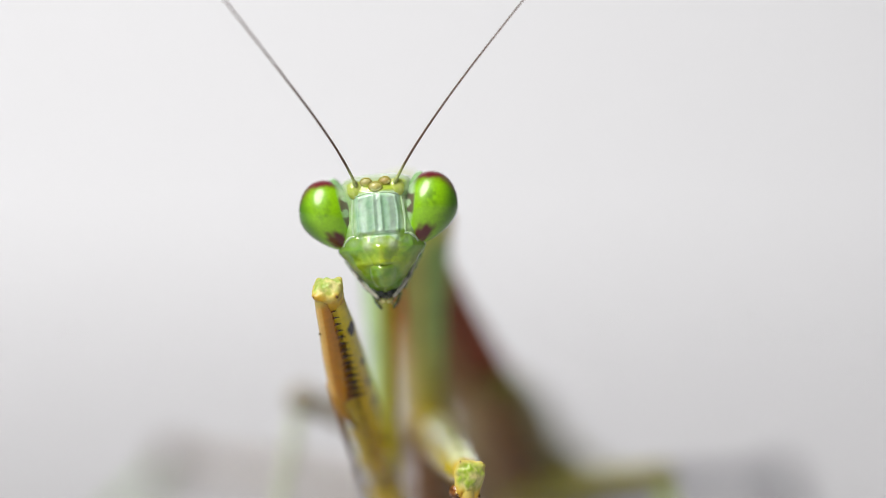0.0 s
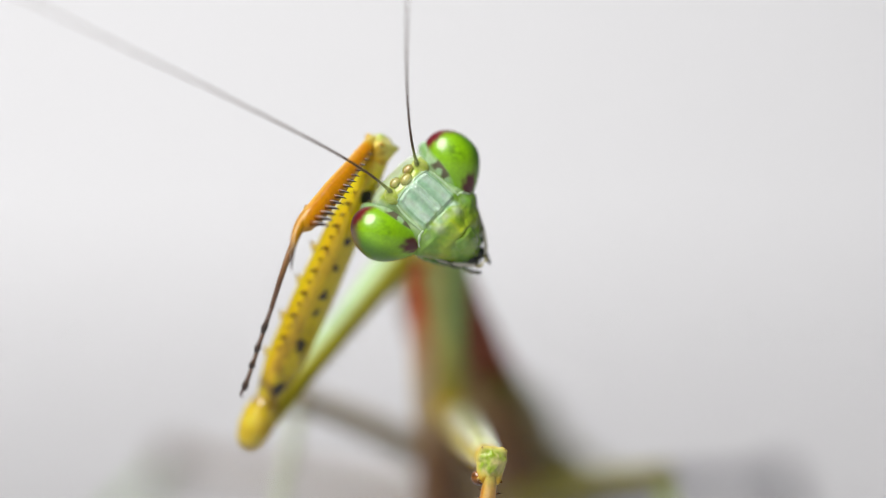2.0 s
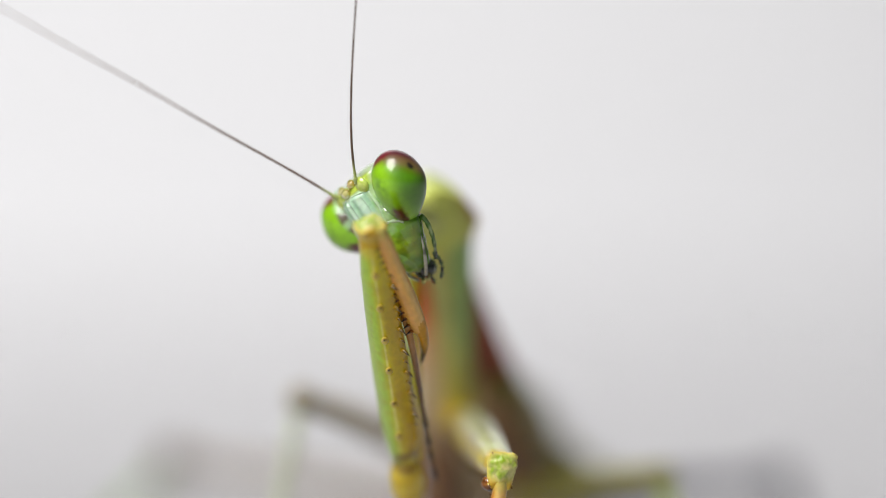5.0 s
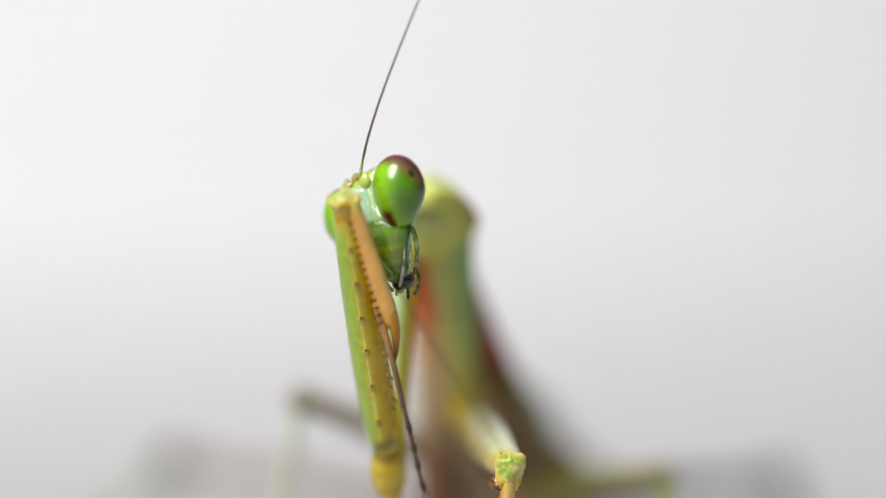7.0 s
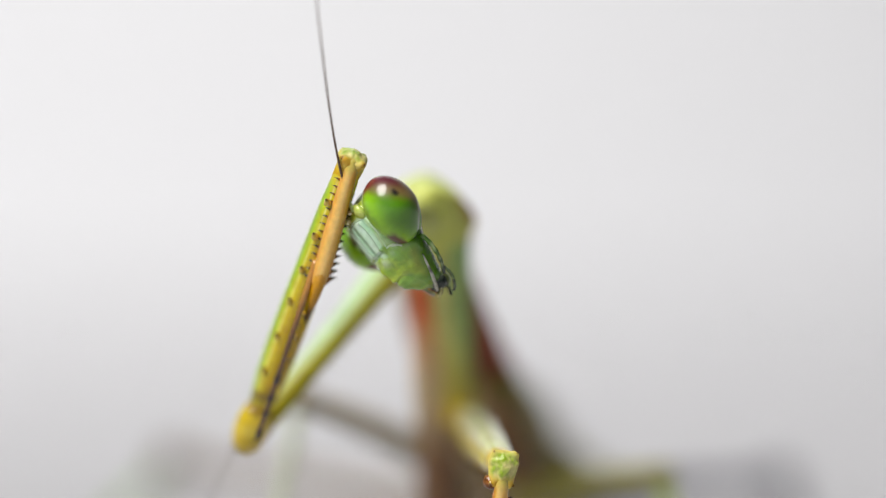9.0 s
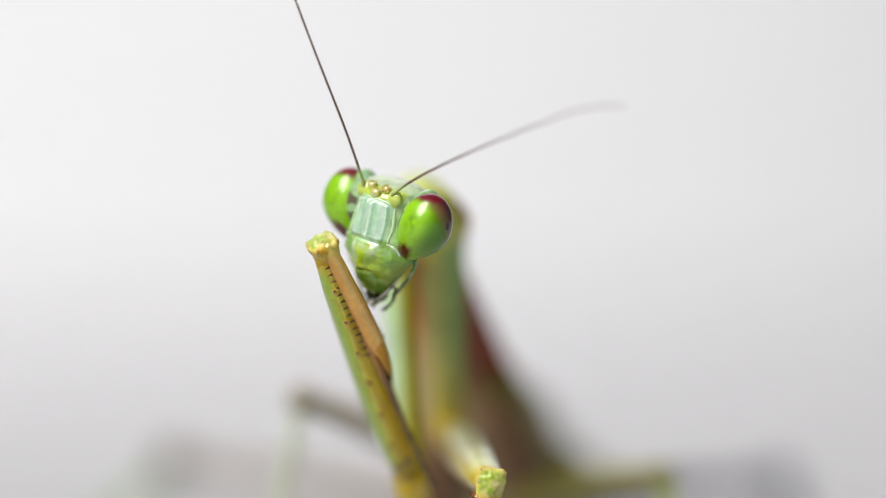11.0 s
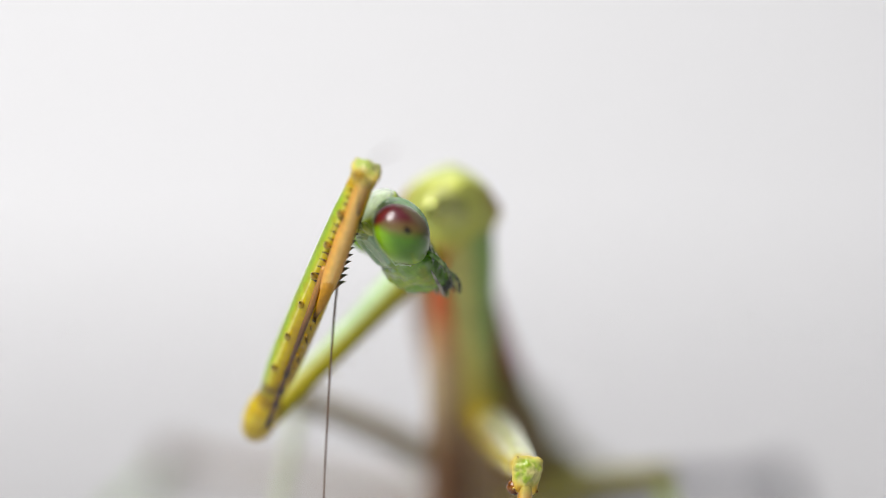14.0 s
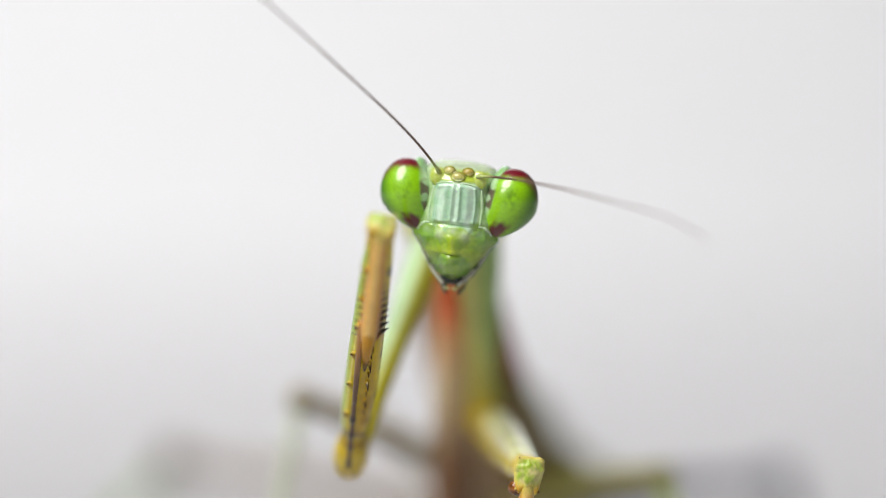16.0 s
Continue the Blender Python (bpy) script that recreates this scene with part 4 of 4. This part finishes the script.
    leg_at(8.7, -0.8, (-10.7, 5.9, -9.4), (-3.4, 0.5, 4.8), (-8.1, -4.6, -1.6), (-9.6, -3.8, -7.9))
    leg_at(9, -0.6, (-10.0, 4.8, -9.9), (-4.3, -1.4, 4.7), (-6.9, 2.7, -3.3), (-9.1, 1.7, -9.1))
    leg_at(9.2, -0.7, (-9.4, 5.0, -10.2), (-4.7, -1.9, 4.4), (-6.7, 2.9, -3.4), (-8.8, 2.7, -8.9))
    leg_at(11.3, -1.9, (-1.0, 7.3, -12.7), (-6.3, -2.2, 0.0), (-2.2, 2.0, -7.3), (-1.0, 5.6, -11.4))
    leg_at(11.5, -2.1, (-1.4, 8.0, -13.0), (-6.6, -2.0, -0.6), (-2.8, 3.1, -7.4), (-1.4, 6.4, -11.7))
    leg_at(11.6, -1.7, (-3.6, 8.6, -12.7), (-7.2, -1.9, -0.1), (-4.6, 3.4, -7.3), (-3.0, 7.4, -10.9))
    leg_at(11.7, -1.2, (-4.4, 7.9, -12.6), (-7.1, -1.3, 1.2), (-5.8, 3.8, -6.5), (-5.0, 6.7, -11.2))
    leg_at(11.8, -0.8, (-6.5, 5.9, -11.8), (-6.6, -1.0, 3.5), (-7.1, 5.7, -3.0), (-7.5, 4.6, -9.5))
    leg_at(11.9, -0.4, (-9.7, 5.2, -9.9), (-5.3, 0.2, 5.5), (-8.4, -5.8, -1.0), (-10.0, -0.4, -5.7))
    leg_at(12, -0.0, (-11.5, 4.8, -8.4), (-2.3, 1.2, 5.2), (-8.4, -4.3, 0.5), (-11.9, -3.4, -4.9))
    leg_at(12.1, 0.4, (-12.1, 6.3, -7.9), (-2.7, 0.9, 5.0), (-9.3, -2.0, -1.1), (-12.5, -1.6, -6.2))
    leg_at(12.2, 0.8, (-12.1, 6.4, -7.8), (-2.9, 0.8, 5.1), (-8.8, -3.3, -1.0), (-11.8, -2.7, -6.4))
    leg_at(12.3, 1.2, (-11.7, 5.5, -7.9), (-2.9, -0.0, 5.2), (-7.4, -4.2, -1.9), (-10.7, -3.4, -6.8))
    leg_at(12.5, 1.9, (-10.4, 4.5, -8.8), (-3.5, -2.3, 4.9), (-6.8, 2.0, -2.7), (-9.4, 3.9, -7.3))
    leg_at(13, 2.5, (-9.1, 4.2, -9.8), (-4.3, -3.3, 4.65), (-6.7, 0.5, -3.7), (-8.4, 4.8, -7.1))
    leg_at(13.5, 3.3, (-9.6, 4.4, -9.3), (-3.9, -3.7, 4.45), (-6.6, 0.2, -3.7), (-8.6, 4.8, -6.6))
    leg_at(14, 4.2, (-9.5, 4.4, -9.2), (-3.5, -4.2, 4.2), (-6.5, -0.2, -3.9), (-8.5, 4.7, -6.5))
    leg_at(14.5, 4.8, (-9.4, 4.5, -9.1), (-3.1, -4.7, 3.7), (-6.1, -0.0, -4.0), (-8.2, 4.7, -6.6))
    leg_at(15, 5.4, (-8.3, 4.0, -9.6), (-2.7, -5.1, 3.45), (-5.3, -0.5, -4.4), (-7.6, 4.1, -7.1))
    leg_at(15.1, 5.4, (-8.1, 4.7, -9.8), (-2.9, -5.6, 2.5), (-5.2, -0.2, -4.8), (-7.1, 4.6, -7.4))
    leg_at(15.2, 5.4, (-7.5, 4.3, -10.0), (-3.0, -7.8, 0.7), (-5.3, -1.6, -5.9), (-6.9, 3.5, -7.9))
    leg_at(15.3, 5.5, (-7.1, 4.5, -10.2), (-4.0, -9.0, -0.8), (-5.9, -2.1, -6.8), (-6.7, 3.3, -8.4))
    leg_at(15.4, 5.5, (-8.0, 8.4, -10.1), (-7.1, -6.7, -2.8), (-7.4, 1.0, -8.2), (-7.7, 6.5, -9.4))
    leg_at(15.5, 5.6, (-7.5, 7.8, -10.5), (-6.9, -6.5, -2.0), (-7.2, 0.3, -8.5), (-7.5, 5.8, -10.0))
    leg_at(15.6, 5.6, (-7.1, 8.1, -10.8), (-5.8, -5.3, -0.7), (-6.4, 0.3, -8.2), (-6.8, 6.0, -9.7))
    leg_at(15.7, 5.6, (-6.3, 7.6, -11.2), (-4.7, -5.1, -0.2), (-5.5, 0.1, -8.0), (-6.0, 5.6, -10.0))
    leg_at(15.8, 5.7, (-5.5, 6.2, -10.5), (-3.6, -5.5, 0.3), (-4.7, -0.1, -7.6), (-5.2, 5.2, -10.0))
    leg_at(16, 5.7, (-4.5, 5.0, -10.4), (-2.9, -6.0, 1.1), (-4.0, -1.1, -7.3), (-4.6, 4.2, -9.9))
    antennae_at(0, (-0.565, -0.30, 0.75), (0.59, -0.14, 0.80))
    antennae_at(0.5, (-0.565, -0.30, 0.75), (0.57, -0.14, 0.81))
    antennae_at(1, (-0.57, -0.29, 0.75), (0.56, -0.14, 0.82))
    antennae_at(1.5, (-0.585, -0.31, 0.73), (0.58, -0.14, 0.80))
    antennae_at(1.7, (-0.56, -0.41, 0.72), (0.64, -0.20, 0.74))
    antennae_at(1.9, (-0.66, -0.48, 0.58), (0.15, -0.45, 0.88))
    antennae_at(2, (-0.79, -0.46, 0.40), (0.00, -0.54, 0.84))
    antennae_at(2.2, (-0.75, -0.54, 0.39), (-0.03, -0.57, 0.82))
    antennae_at(2.5, (-0.68, -0.73, 0.10), (-0.15, -0.41, 0.90))
    antennae_at(2.7, (-0.62, -0.78, 0.08), (-0.10, -0.33, 0.94))
    antennae_at(3, (-0.53, -0.85, 0.03), (-0.13, -0.31, 0.94))
    antennae_at(3.5, (-0.88, -0.01, 0.47), (-0.06, -0.18, 0.98))
    antennae_at(4, (-0.90, -0.02, 0.44), (-0.06, -0.21, 0.98))
    antennae_at(4.2, (-0.73, -0.19, 0.66), (0.04, -0.20, 0.98))
    antennae_at(6.3, (0.32, 0.45, -0.83), (0.00, -0.15, 0.99))
    antennae_at(6.5, (0.46, 0.36, -0.81), (0.07, -0.17, 0.98))
    antennae_at(6.8, (0.50, 0.36, -0.79), (0.21, -0.17, 0.96))
    antennae_at(7, (0.50, 0.36, -0.79), (0.34, -0.15, 0.93))
    antennae_at(7.2, (-0.65, -0.71, 0.27), (0.39, -0.14, 0.91))
    antennae_at(7.3, (-0.40, -0.76, 0.52), (0.71, 0.09, 0.69))
    antennae_at(7.5, (-0.38, -0.68, 0.63), (0.85, 0.25, 0.47))
    antennae_at(8, (-0.31, -0.59, 0.74), (0.86, 0.24, 0.45))
    antennae_at(8.2, (-0.31, -0.58, 0.75), (0.64, 0.20, 0.75))
    antennae_at(8.4, (-0.77, -0.38, 0.52), (-0.14, -0.43, 0.89))
    antennae_at(8.5, (-0.85, -0.28, 0.44), (-0.26, -0.51, 0.82))
    antennae_at(8.7, (-0.80, -0.55, 0.21), (-0.22, -0.32, 0.92))
    antennae_at(9, (-0.43, 0.36, -0.83), (-0.14, -0.34, 0.93))
    antennae_at(9.2, (-0.40, 0.38, -0.84), (0.02, -0.33, 0.95))
    antennae_at(11.3, (-0.24, -0.13, 0.96), (0.89, -0.40, 0.22))
    antennae_at(11.5, (-0.26, -0.06, 0.96), (0.85, -0.50, 0.19))
    antennae_at(11.6, (-0.31, -0.12, 0.94), (0.83, -0.47, 0.31))
    antennae_at(11.8, (-0.53, -0.54, 0.66), (0.29, -0.53, 0.80))
    antennae_at(12, (-0.65, -0.66, 0.39), (-0.12, -0.35, 0.93))
    antennae_at(12.3, (-0.71, -0.71, 0.02), (-0.00, -0.69, 0.72))
    antennae_at(12.5, (-0.64, -0.62, -0.48), (-0.01, -0.78, 0.62))
    antennae_at(13, (-0.24, -0.42, -0.87), (0.06, -0.89, 0.46))
    antennae_at(13.5, (-0.20, -0.17, -0.97), (0.05, -0.96, 0.26))
    antennae_at(14, (-0.10, -0.01, -1.00), (0.08, -0.96, 0.27))
    antennae_at(14.5, (-0.07, 0.00, -1.00), (0.08, -0.96, 0.25))
    antennae_at(15, (-0.01, 0.02, -1.00), (0.09, -0.97, 0.24))
    antennae_at(15.2, (0.06, -0.15, -0.99), (0.52, -0.73, 0.45))
    antennae_at(15.3, (0.13, -0.25, -0.96), (0.83, -0.48, 0.28))
    antennae_at(15.4, (-0.68, -0.48, 0.56), (0.80, -0.60, 0.06))
    antennae_at(15.5, (-0.73, -0.26, 0.64), (0.58, -0.74, -0.34))
    antennae_at(15.7, (-0.70, -0.31, 0.64), (0.84, -0.51, -0.21))
    antennae_at(16, (-0.66, -0.43, 0.62), (0.78, -0.62, -0.18))
    rest_knee_at(0, (1.35, -1.5, -11.13))
    rest_knee_at(1, (1.35, -1.5, -11.13))
    rest_knee_at(1.5, (1.76, -1.5, -10.85))
    rest_knee_at(2, (2.42, -1.5, -10.44))
    rest_knee_at(2.5, (2.64, -1.5, -10.50))
    rest_knee_at(3, (2.87, -1.5, -10.50))
    rest_knee_at(3.5, (2.78, -1.5, -10.50))
    rest_knee_at(4, (2.70, -1.5, -10.63))
    rest_knee_at(6.5, (3.33, -1.5, -10.77))
    rest_knee_at(7, (3.33, -1.5, -10.72))
    rest_knee_at(7.5, (2.78, -1.5, -10.91))
    rest_knee_at(8, (2.42, -1.5, -11.19))
    rest_knee_at(8.5, (3.00, -1.5, -10.77))
    rest_knee_at(9, (3.00, -1.5, -10.63))
    rest_knee_at(11.5, (2.31, -1.5, -11.60))
    rest_knee_at(12, (2.92, -1.5, -11.05))
    rest_knee_at(12.5, (3.66, -1.5, -10.66))
    rest_knee_at(13, (3.66, -1.5, -10.77))
    rest_knee_at(13.5, (3.97, -1.5, -10.77))
    rest_knee_at(14, (4.16, -1.5, -10.91))
    rest_knee_at(14.5, (4.16, -1.5, -10.99))
    rest_knee_at(15, (4.16, -1.5, -11.05))
    rest_knee_at(15.5, (4.16, -1.5, -11.05))
    rest_knee_at(16, (4.24, -1.5, -10.94))
    times = [round(0.1 * i, 2) for i in range(161)]
    rows = [(t, pose(p[0] * MM, p[1] * MM, (p[2] + LIFT) * MM, *e)) for t, p, e in HEAD]
    walk(head, rows)
    poses = [(t, m.translation, m.to_quaternion()) for t, m in rows]

    def head_turn(t):
        for (ta, _, a), (tb, _, b) in zip(poses, poses[1:]):
            if ta <= t <= tb:
                return a.slerp(b, (t - ta) / (tb - ta))
        return poses[-1][2]
    # antennae, in the head's space
    lean = V(0, -0.55, 0.83)
    for k, feeler in enumerate(antennae):
        flat = [(r[0], r[1 + k]) for r in ANT]
        rows = []
        for t in times:
            d = head_turn(t).inverted() @ Vector(glide(flat, t)).normalized()
            u = lean - d * lean.dot(d)
            d = (d * 12.0 - u * 0.72).normalized()
            m = framed(V((-0.94, 0.94)[k], face_y(0.94, 1.2) - 0.16, 1.20), d, u)
            m.translation.z -= LIFT * MM
            rows.append((t, m))
        walk(feeler, rows)
    # forebody and the grooming foreleg
    flat = [(r[0], (r[1], *r[2], *r[3], *r[4], *r[5])) for r in LEG]
    knees = [(t, k) for t, k in KNEE]
    body, one, two = [], [[], [], [], []], [[], [], [], []]
    toward = V(0, -1, 0)
    for t in times:
        g = glide(flat, t)
        sway, T, K, H, S = g[0], V(*g[1:4]), V(*g[4:7]), V(*g[7:10]), V(*g[10:13])
        # the forebody rears a little while the head is held low
        turn = Matrix.Rotation(radians(sway), 4, "Z") @ Matrix.Rotation(radians(-1.6 * step(12.1, 12.8, t) * step(15.5, 14.9, t)), 4, "X")
        turn.translation = PIVOT * MM
        body.append((t, turn))
        C = swayed(COXA_L, sway) + V(0, 0, 1.0 * step(15.2, 16.0, t))
        T = C + (T - C).normalized() * 12.9
        K = T + (K - T).normalized() * 16.8
        axis = (K - T).normalized()
        near = (toward - axis * toward.dot(axis)).normalized()
        across = axis.cross(near)
        lat = (H - K).dot(across)
        v = (near + across * (-0.9 * math.tanh((lat / 1.6) ** 2) if lat < 0 else 0.5 * math.tanh(2 * lat * lat / (lat + 0.9)))).normalized()
        one[0].append((t, framed(C, T - C, V(1, 0.1, -0.4))))
        one[1].append((t, framed(T, axis, v)))
        # the shin swings further to the side than the thigh turns
        v = (near + across * (lat / 0.6 if lat < 0 else lat * lat / (lat + 0.9))).normalized()
        root = K + v * 0.5 - axis * 0.15
        d = (H + v * max(0.0, 1.65 - (H - K).dot(v)) - root).normalized()
        one[2].append((t, framed(root, d, v * -1)))
        B = root + d * 5.7 - across * 0.40 - v * 0.05
        one[3].append((t, framed(B, S + v * max(0.0, 1.7 - (S - K).dot(v)) - B, v * -1)))
        # the resting foreleg
        K = V(*glide(knees, t))
        C = swayed(COXA_R, sway)
        T = K + V(-2.05, 16.5, 1.9).normalized() * 16.8
        axis, v = (K - T).normalized(), V(-0.1, 0, -1.0)
        v = (v - axis * v.dot(axis)).normalized()
        two[0].append((t, framed(C + (T - C).normalized() * ((T - C).length - 11.4), T - C, V(-1, 0.1, -0.4))))
        two[1].append((t, framed(T, axis, v)))
        d = V(-0.12, 0.30, -0.95).normalized()
        root = K + v * 0.4 - axis * 0.15
        two[2].append((t, framed(root, d, V(0, 1, 0))))
        two[3].append((t, framed(root + d * 7.0, V(-0.3, 0.25, -0.9), V(0, 1, 0))))
    walk(thorax, body)
    for parts, rows in ((groom, one), (rest, two)):
        for ob, r in zip(parts, rows):
            walk(ob, r)


motions()
